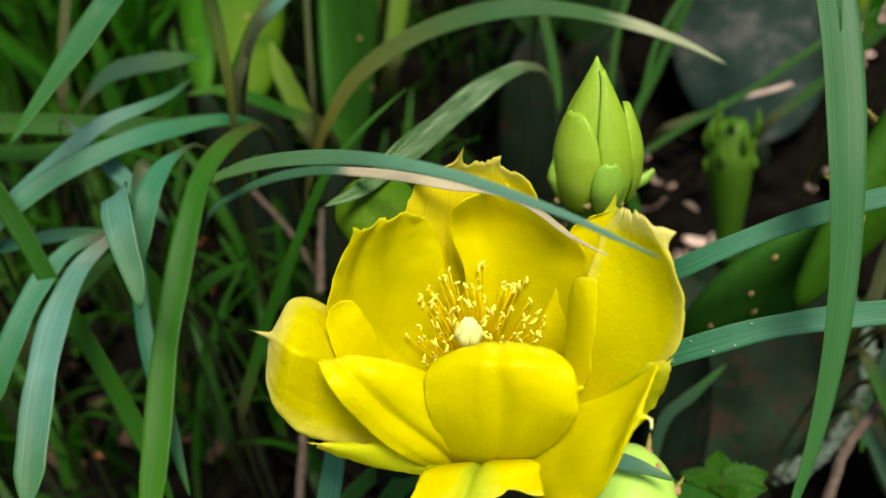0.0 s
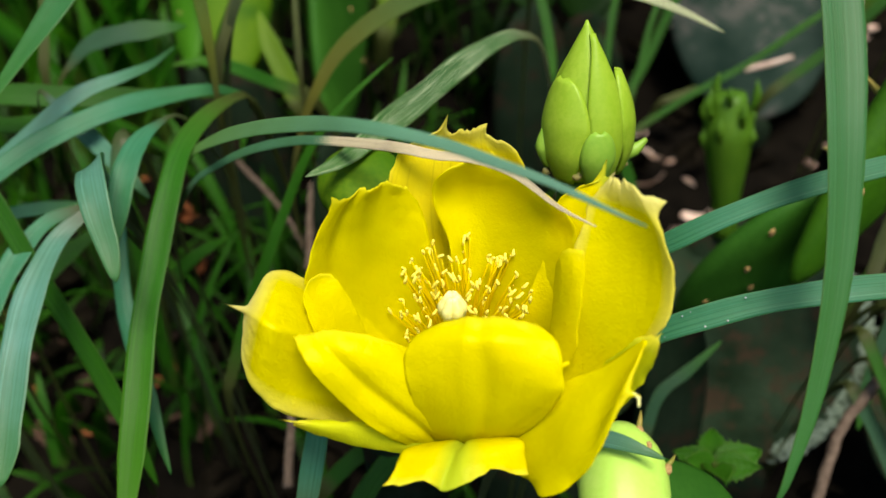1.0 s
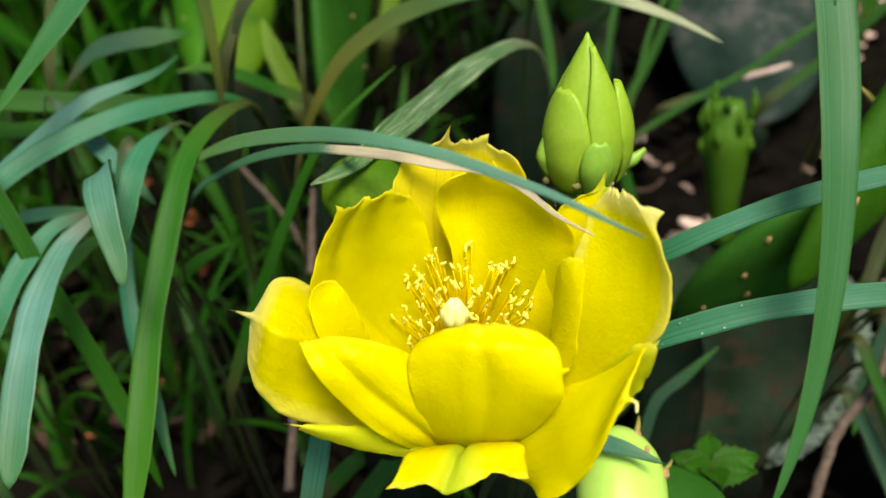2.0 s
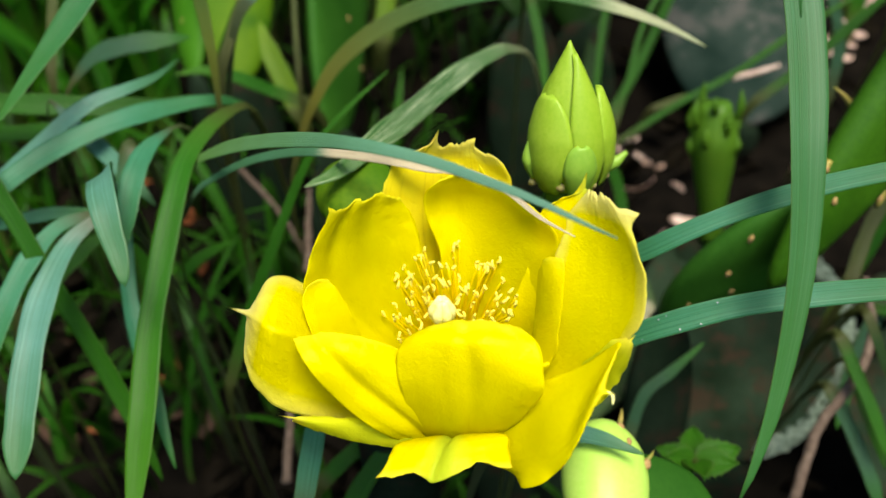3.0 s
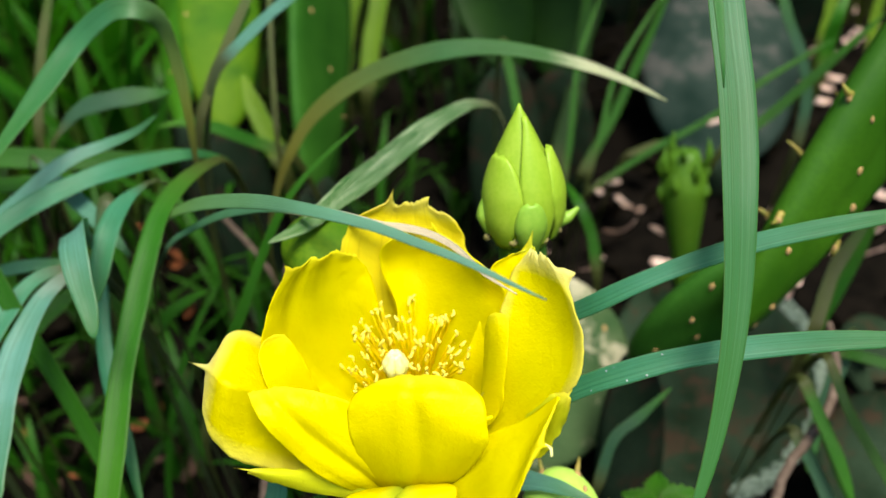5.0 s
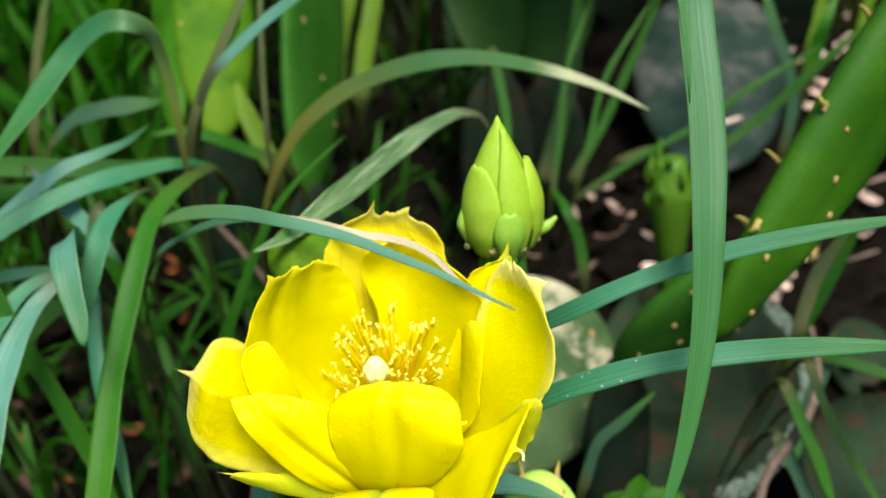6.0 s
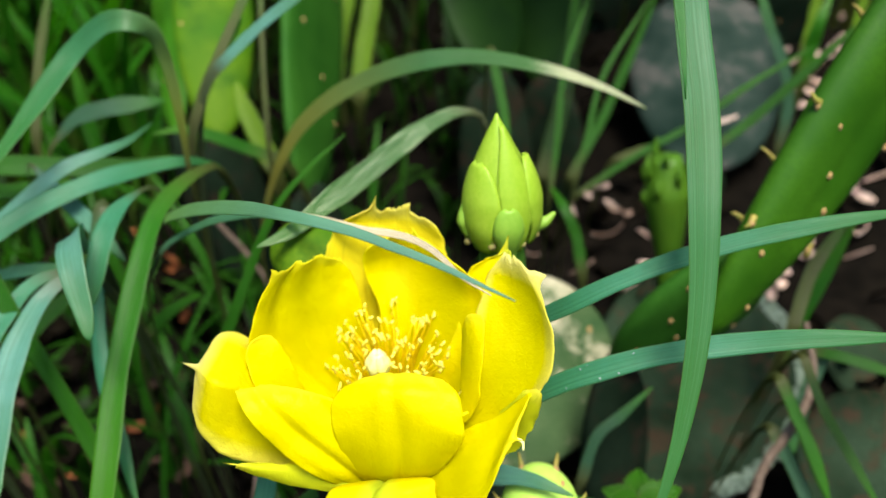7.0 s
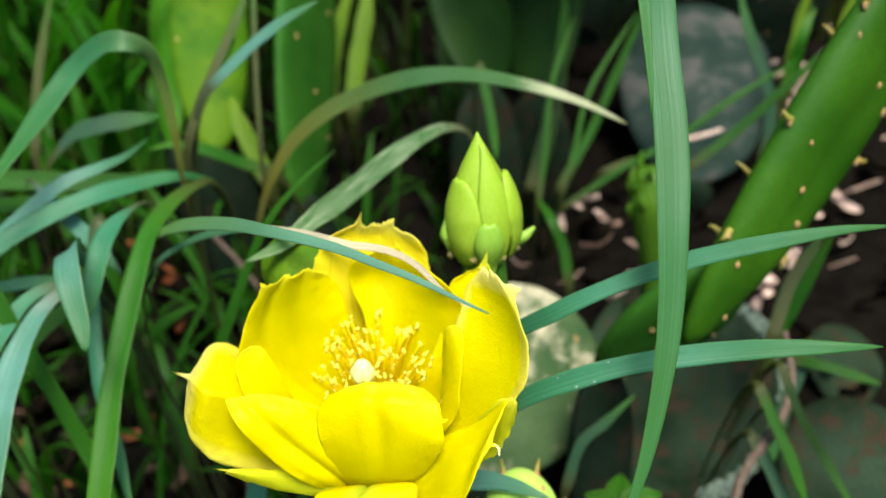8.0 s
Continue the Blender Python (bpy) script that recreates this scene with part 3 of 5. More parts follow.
petal(flower, YELLOW, [((0.0009, 0.1156, 0.1389), (0.0009, 0.1159, 0.1393), (0.0009, 0.1163, 0.1397)), ((-0.0099, 0.1093, 0.1485), (-0.0081, 0.1132, 0.1480), (-0.0056, 0.1159, 0.1478)), ((-0.0167, 0.1054, 0.1598), (-0.0134, 0.1090, 0.1585), (-0.0093, 0.1122, 0.1535)),
                       ((-0.0190, 0.1076, 0.1653), (-0.0158, 0.1103, 0.1645), (-0.0115, 0.1121, 0.1606)), ((-0.0187, 0.1095, 0.1680), (-0.0167, 0.1121, 0.1674), (-0.0134, 0.1128, 0.1648)), ((-0.0179, 0.1107, 0.1685), (-0.0168, 0.1121, 0.1684), (-0.0153, 0.1131, 0.1677))],
      [], seed=5, form=1.6, ragged=0.0003, label="narrow petal fold tucked between two wider ones")
petal(flower, PALE_EDGED, [((0.0071, 0.1107, 0.1362), (0.0072, 0.1109, 0.1364), (0.0075, 0.1110, 0.1365)), ((0.0170, 0.1081, 0.1516), (0.0224, 0.1048, 0.1530), (0.0271, 0.0991, 0.1548)), ((0.0229, 0.1067, 0.1635), (0.0296, 0.1029, 0.1649), (0.0352, 0.0971, 0.1673)),
                       ((0.0238, 0.1092, 0.1717), (0.0309, 0.1061, 0.1735), (0.0367, 0.0991, 0.1741)), ((0.0257, 0.1120, 0.1778), (0.0311, 0.1085, 0.1794), (0.0353, 0.1019, 0.1798)), ((0.0270, 0.1134, 0.1806), (0.0302, 0.1101, 0.1831), (0.0340, 0.1047, 0.1819)), ((0.0287, 0.1136, 0.1825), (0.0302, 0.1109, 0.1845), (0.0327, 0.1066, 0.1838))],
      [((0.0359, 0.1049, 0.1841), 1.00)], seed=6, ragged=0.0011)
petal(flower, YELLOW, [((0.0113, 0.1106, 0.1390), (0.0118, 0.1098, 0.1396), (0.0122, 0.1091, 0.1404)), ((0.0192, 0.1064, 0.1529), (0.0204, 0.1046, 0.1540), (0.0225, 0.1026, 0.1558)),
                       ((0.0208, 0.1086, 0.1608), (0.0223, 0.1062, 0.1628), (0.0244, 0.1035, 0.1638)), ((0.0213, 0.1108, 0.1683), (0.0227, 0.1083, 0.1702), (0.0252, 0.1067, 0.1711)), ((0.0220, 0.1108, 0.1721), (0.0232, 0.1098, 0.1735), (0.0249, 0.1084, 0.1737))],
      [], seed=7, ragged=0.0002)
petal(flower, GREENISH, [((0.0111, 0.1092, 0.1361), (0.0116, 0.1086, 0.1369), (0.0121, 0.1078, 0.1375)), ((0.0237, 0.1006, 0.1529), (0.0270, 0.0987, 0.1528), (0.0287, 0.0970, 0.1513)),
                       ((0.0281, 0.0977, 0.1612), (0.0307, 0.0955, 0.1608), (0.0320, 0.0951, 0.1575)), ((0.0312, 0.0960, 0.1663), (0.0332, 0.0940, 0.1660), (0.0338, 0.0948, 0.1623)), ((0.0335, 0.0951, 0.1675), (0.0339, 0.0941, 0.1681), (0.0343, 0.0944, 0.1668))],
      [((0.0346, 0.0945, 0.1687), 0.50)], seed=12, label="green-tinged outer petal")
petal(flower, YELLOW, [((0.0054, 0.1047, 0.1345), (0.0054, 0.1046, 0.1343), (0.0054, 0.1045, 0.1342)), ((0.0135, 0.1012, 0.1452), (0.0151, 0.0952, 0.1434), (0.0158, 0.0938, 0.1407)), ((0.0204, 0.0989, 0.1551), (0.0214, 0.0905, 0.1520), (0.0176, 0.0867, 0.1439)),
                       ((0.0271, 0.0963, 0.1609), (0.0259, 0.0891, 0.1571), (0.0223, 0.0854, 0.1486)), ((0.0326, 0.0949, 0.1670), (0.0284, 0.0888, 0.1618), (0.0257, 0.0852, 0.1559)), ((0.0303, 0.0918, 0.1641), (0.0295, 0.0891, 0.1623), (0.0278, 0.0879, 0.1606))],
      [((0.0311, 0.0885, 0.1621), 0.50)], seed=9, ragged=0.0003, label="low petal curled to a dried white point")
petal(flower, GREENISH, [((0.0027, 0.1067, 0.1323), (0.0028, 0.1057, 0.1341), (0.0027, 0.1053, 0.1352)), ((-0.0001, 0.1003, 0.1389), (-0.0008, 0.0994, 0.1423), (-0.0008, 0.1000, 0.1444)),
                       ((-0.0085, 0.0979, 0.1433), (-0.0083, 0.0979, 0.1461), (-0.0073, 0.0995, 0.1476)), ((-0.0163, 0.0964, 0.1478), (-0.0151, 0.0959, 0.1499), (-0.0141, 0.0975, 0.1499)), ((-0.0205, 0.0956, 0.1512), (-0.0198, 0.0952, 0.1520), (-0.0191, 0.0961, 0.1513))],
      [((-0.0226, 0.0951, 0.1528), 0.50)], seed=10, label="pointed green-tinged outer petal")
petal(flower, GREEN_RIB, [((0.0073, 0.1025, 0.1407), (0.0063, 0.1025, 0.1407), (0.0053, 0.1025, 0.1407)), ((0.0147, 0.0962, 0.1465), (0.0058, 0.0949, 0.1472), (-0.0025, 0.0955, 0.1457)),
                       ((0.0153, 0.0937, 0.1454), (0.0055, 0.0904, 0.1477), (-0.0042, 0.0927, 0.1460)), ((0.0157, 0.0912, 0.1437), (0.0048, 0.0873, 0.1462), (-0.0056, 0.0890, 0.1447))],
      [((-0.0065, 0.0884, 0.1450), 1.00)], seed=11, ragged=0.0002, lobes=[(0.24, 0.13, -0.0019), (0.75, 0.10, -0.0010), (0.55, 0.08, 0.0006)], folds=[(0.1, 0.14, 0.0012)], label="low wavy petal folded downwards, greenish along its rib")
petal(flower, YELLOW, [((0.0053, 0.1043, 0.1340), (0.0047, 0.1037, 0.1348), (0.0042, 0.1030, 0.1356)), ((-0.0059, 0.0972, 0.1464), (0.0011, 0.0987, 0.1472), (0.0087, 0.1007, 0.1445)),
                       ((-0.0132, 0.0965, 0.1553), (-0.0059, 0.0985, 0.1568), (0.0060, 0.1007, 0.1535)), ((-0.0171, 0.0969, 0.1617), (-0.0099, 0.0993, 0.1625), (0.0015, 0.1022, 0.1571)), ((-0.0196, 0.1005, 0.1645), (-0.0129, 0.1017, 0.1648), (-0.0031, 0.1026, 0.1606))],
      [], seed=13, ragged=0.0003, form=1.7, folds=[(-0.45, 0.18, 0.0009)])
petal(flower, YELLOW, [((0.0058, 0.1037, 0.1348), (0.0064, 0.1030, 0.1355), (0.0069, 0.1030, 0.1355)), ((0.0001, 0.0996, 0.1453), (0.0077, 0.0963, 0.1487), (0.0158, 0.0974, 0.1471)), ((-0.0023, 0.0986, 0.1548), (0.0086, 0.0951, 0.1591), (0.0206, 0.0945, 0.1569)),
                       ((-0.0029, 0.1008, 0.1599), (0.0086, 0.0965, 0.1656), (0.0209, 0.0951, 0.1615)), ((-0.0013, 0.1024, 0.1624), (0.0087, 0.0988, 0.1670), (0.0201, 0.0978, 0.1647)), ((0.0019, 0.1028, 0.1642), (0.0089, 0.1007, 0.1678), (0.0176, 0.0999, 0.1664))],
      [], seed=14, ragged=0.0003, form=1.5, folds=[(0.12, 0.16, 0.0008)])


for name, way, size, tone in (("dried_point", [(0.0296, 0.0890, 0.1622), (0.0306, 0.0886, 0.1621), (0.0308, 0.0884, 0.1616), (0.0308, 0.0880, 0.1606)], 0.00032, STIGMA), ("petal_point", [(0.0198, 0.0957, 0.1615), (0.0208, 0.0955, 0.1621), (0.0219, 0.0956, 0.1625)], 0.0005, YELLOW)):
    part(name, tube(bmesh.new(), way, (size, size * 0.9, size * 0.6), 7, 9), tone, flower)

# ---------------------------------------------------------------- stamens and pistil
AXIS = Vector((0.0, -0.22, 0.975)).normalized()
SIDE = Vector((1, 0, 0))
FRONT = AXIS.cross(SIDE)
THROAT = Vector((0.0062, 0.1225, 0.1425))


def stamens(count):
    rng = random.Random(4)
    for k in range(count):
        a = k * 2.39996 + rng.uniform(-0.3, 0.3)
        r = 0.0012 + 0.0112 * ((k + 0.5) / count) ** 0.55
        out = SIDE * math.cos(a) + FRONT * math.sin(a)
        foot = THROAT + out * (0.0012 + r * 0.28)
        away = -math.sin(a) * FRONT.dot(Vector((0, -1, 0)))
        high = 0.0185 + 0.0030 * max(0.0, away) * r / 0.0124 - 0.0065 * rng.random() ** 1.5
        head = THROAT + out * r + AXIS * high + Vector((rng.uniform(-1, 1), rng.uniform(-1, 1), 0)) * 0.0011
        mid = foot * 0.45 + head * 0.55 + out * rng.uniform(-0.0016, 0.0008) + AXIS * 0.001 + SIDE * rng.uniform(-0.0007, 0.0007)
        bm = bmesh.new()
        tube(bm, [foot, mid, head], (0.00026, 0.00021, 0.00013), 6, 8)
        stem = part("stamen", bm, FILAMENT, flower)
        bm = bmesh.new()
        way = (out * rng.uniform(-0.5, 0.6) + AXIS * rng.uniform(0.8, 1.6) + SIDE * rng.uniform(-0.7, 0.7)).normalized()
        bend = way.cross(AXIS).normalized() * rng.uniform(-0.0006, 0.0006)
        half = rng.uniform(0.0007, 0.0011)
        tube(bm, [head - way * half, head + bend, head + way * half + out * rng.uniform(-0.0004, 0.0004)], (0.00020, 0.00034, 0.00018), 7, 7)
        part("anther", bm, ANTHER, stem)


stamens(128)


def pistil():
    top = Vector((0.0045, 0.1138, 0.1601))
    bm = bmesh.new()
    tube(bm, [THROAT, (THROAT + top) / 2 + FRONT * 0.0005, top - AXIS * 0.002], (0.0013, 0.0012, 0.0014), 10, 8)
    style = part("pistil", bm, STIGMA, flower, "thick pale yellow style")
    for k in range(6):
        a = k * math.tau / 6
        out = SIDE * math.cos(a) + FRONT * math.sin(a)
        bm = bmesh.new()
        tube(bm, [top - AXIS * 0.0026 + out * 0.0010, top - AXIS * 0.0004 + out * 0.00145, top + AXIS * 0.0026 + out * 0.0006], (0.0009, 0.0012, 0.0006), 9, 9)
        part("stigma_lobe", bm, STIGMA, style, "creamy white stigma lobe")


pistil()


def ovary(parent, head, foot, radius, mat, seed, bumps=9):
    head, foot = Vector(head), Vector(foot)
    bm = bmesh.new()
    tube(bm, [foot, foot.lerp(head, 0.35), foot.lerp(head, 0.75), head], (radius * 0.55, radius * 0.8, radius, radius * 0.9), 18, 14)
    body = part("ovary", bm, mat, parent, "smooth green ovary with woolly areoles")
    rng = random.Random(seed)
    d = (head - foot).normalized()
    a0 = d.orthogonal().normalized()
    for k in range(bumps):
        a = k * 2.4
        out = a0 * math.cos(a) + d.cross(a0) * math.sin(a)
        at = foot.lerp(head, 0.25 + 0.65 * k / bumps) + out * radius * 0.9
        bm = bmesh.new()
        ellipsoid(bm, at, (0.0008, 0.0008, 0.0006), out, 7, 5, 0.4, k)
        part("areole", bm, AREOLE, body)


ovary(flower, (0.0062, 0.1235, 0.1440), (0.010, 0.137, 0.108), 0.0085, OVARY, 3)

# ---------------------------------------------------------------- the closed bud beside it
def closed_bud(name, foot, tip, radius, label, seed, sepals, points, skin, deep, stem=None):
    """A pointed bud: tight inner cone, overlapping fleshy sepals round it, small blunt leaves and areoles at its foot."""
    foot, tip = Vector(foot), Vector(tip)
    d = (tip - foot).normalized()
    h = (tip - foot).length
    right = Vector((1, 0, 0))
    right = (right - d * right.dot(d)).normalized()
    front = right.cross(d)
    root = thing(name, label, "flower bud", foot)

    def wall(v):
        # radius of the closed bud at the height v
        return radius * (0.74 + 0.26 * math.sin(min(max(v, 0.0) / 0.24, 1.0) * math.pi / 2)) * (1.0 if v < 0.34 else max(0.0, 1 - ((v - 0.34) / 0.66) ** 1.55))

    bm = bmesh.new()
    rings = []
    for i in range(25):
        v = i / 24
        r = max(wall(v) * 0.97, 0.0002)
        rings.append([bm.verts.new(foot + d * (h * v) + (right * math.cos(k * math.tau / 24) + front * math.sin(k * math.tau / 24)) * r * (1 + 0.035 * math.cos(3 * k * math.tau / 24 + v * 3 + seed))) for k in range(24)])
    for a, b in zip(rings, rings[1:]):
        for k in range(24):
            bm.faces.new((a[k], a[(k + 1) % 24], b[(k + 1) % 24], b[k]))
    bm.faces.new(rings[0][::-1])
    bm.faces.new(rings[-1])
    part("bud_core", bm, skin, root)
    for angle, low, high, wide, lift, tone in sepals:
        nu, nv = 22, 13
        grid = np.zeros((nu, nv, 3))
        for i in range(nu):
            u = i / (nu - 1)
            v = low + (high - low) * u
            spread = wide * (math.sin(min(1.0, 0.30 + u * 0.75) * math.pi * 0.5) if u < 0.5 else 0.92) * max(0.02, 1 - max(0, (u - 0.45) / 0.55) ** 2.4) ** (0.42 if high < 0.9 else 0.75)
            for j in range(nv):
                s = 2 * j / (nv - 1) - 1
                a = radians(angle) + radians(spread) * s
                r = wall(v) * 0.97 + (lift * (0.35 + 0.65 * math.sin(u * math.pi * 0.8)) + 0.00028) * (1 - 0.85 * abs(s) ** 3) + 0.0001
                grid[i, j] = foot + d * (h * v) + (right * math.cos(a) + front * math.sin(a)) * r
        part("sepal", sheet(grid[:, ::-1], 0.0005), deep if tone else skin, root)
    for angle, v, length, flare in points:
        a = radians(angle)
        out = right * math.cos(a) + front * math.sin(a)
        at = foot + d * (h * v) + out * (wall(v) + 0.0004)
        way = (out * flare + d * (1 - flare)).normalized()
        if length < 0.002:
            bm = bmesh.new()
            ellipsoid(bm, at - out * 0.0004, (0.0010, 0.0010, 0.0009), out, 12, 8, 0.12, seed)
            part("tubercle", bm, KNOB, root, "round brownish areole knob")
            continue
        bm = bmesh.new()
        tube(bm, [at, at + way * length * 0.5 + out * 0.0006, at + way * length], (0.0011, min(0.0019, length * 0.22), 0.0004), 9, 9)
        leaf = part("small_leaf", bm, deep, root, "small blunt fleshy leaf")
        bm = bmesh.new()
        ellipsoid(bm, at + out * 0.0006 - d * 0.0012, (0.0009, 0.0009, 0.0008), out, 9, 6, 0.3, seed)
        part("areole", bm, KNOB, leaf)
    if stem:
        ovary(root, foot + d * 0.001, stem, radius * 0.72, OVARY, seed)
    return root


closed_bud("flower_bud", (0.0303, 0.1441, 0.1694), (0.0295, 0.1469, 0.1982), 0.0076, "plump pointed lime green closed prickly pear bud", 1,
           [(146, 0.0, 0.67, 60, 0.0002, 0), (6, 0.02, 0.68, 44, 0.0010, 0), (64, 0.0, 0.92, 34, 0.0002, 0), (270, 0.0, 0.85, 70, 0.0003, 0),
            (80, -0.06, 0.36, 26, 0.0012, 1)],
           [(172, 0.08, 0.0080, 0.10), (-8, 0.08, 0.0060, 0.60), (112, 0.06, 0.0010, 0.8), (50, 0.05, 0.0012, 0.8)], BUD, BUD_DEEP,
           stem=(0.0304, 0.1447, 0.1411))

# ---------------------------------------------------------------- cactus pads
pad((0.0304, 0.1942, 0.0531), (0.0515, 0.2437, 0.0999), 0.066, 0.010, (0.15, -0.8, 0.55), PAD_PALE, "olive cactus pad with dappled sun painted as pale beige patches", 2, 1)
pad((0.0359, 0.0998, 0.1092), (0.0374, 0.1259, 0.1209), 0.0180, 0.011, (-0.1, -0.6, 0.8), PAD_YOUNG, "bright lime young cactus pad in full light", 2, 2, 6, leaf_size=0.55)
pad((0.0447, 0.0894, 0.0987), (0.0464, 0.1200, 0.1169), 0.034, 0.006, (0.25, -0.75, 0.6), PAD_DIM, "smooth dark green cactus pad low beside the flower", 0, 3)
slanting_pad = pad((0.0881, 0.1705, 0.1239), (0.1516, 0.1968, 0.2351), 0.0285, 0.012, (0.1, -0.95, -0.25), PAD_SHADE_FACED, "thick bright green slanting cactus pad with leaf points on its rim", 9, 4, 9, leaf_size=1.0, rooted=False)
for root_at, tip_at in (((0.1057, 0.1884, 0.1665), (0.1016, 0.1906, 0.1705)), ((0.1152, 0.1898, 0.1799), (0.1119, 0.1911, 0.1826)), ((0.1234, 0.1934, 0.2030), (0.1204, 0.1946, 0.2063)), ((0.0970, 0.1847, 0.1521), (0.0944, 0.1853, 0.1537))):
    root_at, tip_at = Vector(root_at), Vector(tip_at)
    middle = root_at.lerp(tip_at, 0.5) + Vector((0, 0, 0.0005))
    leaf = part("rim_leaf", tube(bmesh.new(), [root_at.lerp(tip_at, -0.9), middle, tip_at], (0.0010, 0.0009, 0.0002), 8, 8), SPINE_LEAF, slanting_pad, "small curved leaf with a reddish tip")
    part("areole", ellipsoid(bmesh.new(), root_at.lerp(tip_at, -0.3), (0.0011, 0.0011, 0.0009), (0, -1, 0), 9, 6, 0.4, 3), AREOLE, leaf)
# the slanting pad's lower end; its cast shade is this dimmer joint
pad((0.0691, 0.1945, 0.0955), (0.1050, 0.1857, 0.1400), 0.034, 0.011, (0.45, -0.85, 0.10), PAD_DIM, "lower end of the slanting pad, a joint coloured dim for cast shade, with rusty areoles", 9, 24)
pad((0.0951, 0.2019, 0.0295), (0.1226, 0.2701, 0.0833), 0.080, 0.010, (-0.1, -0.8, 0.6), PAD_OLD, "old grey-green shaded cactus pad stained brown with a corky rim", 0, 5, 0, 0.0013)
pad((-0.0413, 0.2815, 0.1180), (-0.0414, 0.3964, 0.2160), 0.056, 0.011, (0.90, -0.42, -0.10), PAD_DIM, "upright cactus pad among grass, coloured dark green for its shaded face", 5, 6)
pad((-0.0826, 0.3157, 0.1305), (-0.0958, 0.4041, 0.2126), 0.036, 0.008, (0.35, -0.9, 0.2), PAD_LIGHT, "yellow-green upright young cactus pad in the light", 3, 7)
# left half of the yellow-green pad, added as a greener pad of its own
pad((-0.1063, 0.3320, 0.1266), (-0.1211, 0.4045, 0.1951), 0.026, 0.008, (-0.5, -0.8, 0.2), PAD_GREEN, "greener left half of the yellow-green young pad, built as its own pad", 2, 27)
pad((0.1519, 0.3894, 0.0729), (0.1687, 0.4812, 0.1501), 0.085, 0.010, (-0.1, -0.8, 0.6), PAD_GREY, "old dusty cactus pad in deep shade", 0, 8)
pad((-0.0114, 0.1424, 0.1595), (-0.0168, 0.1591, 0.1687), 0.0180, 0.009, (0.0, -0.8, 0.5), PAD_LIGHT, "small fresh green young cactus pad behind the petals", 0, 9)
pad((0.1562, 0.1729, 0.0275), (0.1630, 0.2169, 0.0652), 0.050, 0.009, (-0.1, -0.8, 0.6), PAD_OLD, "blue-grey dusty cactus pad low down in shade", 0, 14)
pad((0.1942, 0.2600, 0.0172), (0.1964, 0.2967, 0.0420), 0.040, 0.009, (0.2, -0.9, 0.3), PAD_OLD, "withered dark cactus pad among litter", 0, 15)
pad((0.0360, 0.3471, 0.1430), (0.0299, 0.4232, 0.1983), 0.050, 0.010, (0.4, -0.9, 0.1), PAD_SHADE, "green cactus pad standing in the hollow, coloured near-black for shade", 0, 16)
pad((0.0646, 0.3754, 0.1303), (0.0759, 0.4528, 0.1868), 0.045, 0.010, (-0.4, -0.9, 0.1), PAD_SHADE, "green cactus pad standing in the hollow, coloured near-black for shade", 0, 17)


def toothed_bud(name, foot, top, radius, label, teeth):
    """A young fruit or bud seen far off: a cone that widens upwards, with a ragged crown of pointed leaves."""
    foot, top = Vector(foot), Vector(top)
    d = (top - foot).normalized()
    root = thing(name, label, "flower bud", foot)
    bm = tube(bmesh.new(), [foot, foot.lerp(top, 0.35), foot.lerp(top, 0.7), foot.lerp(top, 0.9), top], (radius * 0.5, radius * 0.55, radius * 0.78, radius, radius * 0.6), 18, 18)
    part("ovary", bm, FAR_BUD, root)
    rng = random.Random(6)
    a0 = d.orthogonal().normalized()
    for k in range(teeth):
        a = k * 2.39996
        out = a0 * math.cos(a) + d.cross(a0) * math.sin(a)
        v = 0.62 + 0.36 * (k / teeth)
        at = foot.lerp(top, v) + out * radius * (0.86 if v < 0.9 else 0.6)
        long = rng.uniform(0.006, 0.011)
        tube_of = tube(bmesh.new(), [at, at + d * long * 0.5 + out * 0.0012, at + d * long + out * rng.uniform(-0.001, 0.002)], (0.0011, 0.0015, 0.0002), 7, 7)
        part("small_leaf", tube_of, FAR_BUD, root, "pointed green leaf of the crown")


toothed_bud("flower_bud", (0.1006, 0.2586, 0.0850), (0.0965, 0.2640, 0.1375), 0.0086, "blurred green flower bud with a toothed leafy crown", 13)
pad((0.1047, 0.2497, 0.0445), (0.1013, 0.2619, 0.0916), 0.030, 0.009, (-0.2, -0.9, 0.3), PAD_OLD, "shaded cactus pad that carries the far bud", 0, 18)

# the old plant behind, added to shade the hollow: upright joints in the grass, unseen upper joints leaning forward over
# it
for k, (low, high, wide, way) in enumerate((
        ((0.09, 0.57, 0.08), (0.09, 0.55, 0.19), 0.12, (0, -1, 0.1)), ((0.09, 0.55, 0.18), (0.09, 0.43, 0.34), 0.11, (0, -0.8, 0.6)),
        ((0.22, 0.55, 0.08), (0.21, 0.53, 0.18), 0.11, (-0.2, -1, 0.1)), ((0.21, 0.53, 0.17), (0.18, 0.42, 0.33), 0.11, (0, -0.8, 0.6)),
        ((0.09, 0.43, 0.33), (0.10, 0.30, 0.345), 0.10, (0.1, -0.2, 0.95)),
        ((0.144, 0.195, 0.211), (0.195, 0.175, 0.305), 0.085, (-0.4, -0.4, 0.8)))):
    pad(low, high, wide, 0.013, way, PAD_OLD_SHADED, "large dark cactus pad added behind to shade the hollow", 14, 40 + k, rooted=low[2] < 0.15)

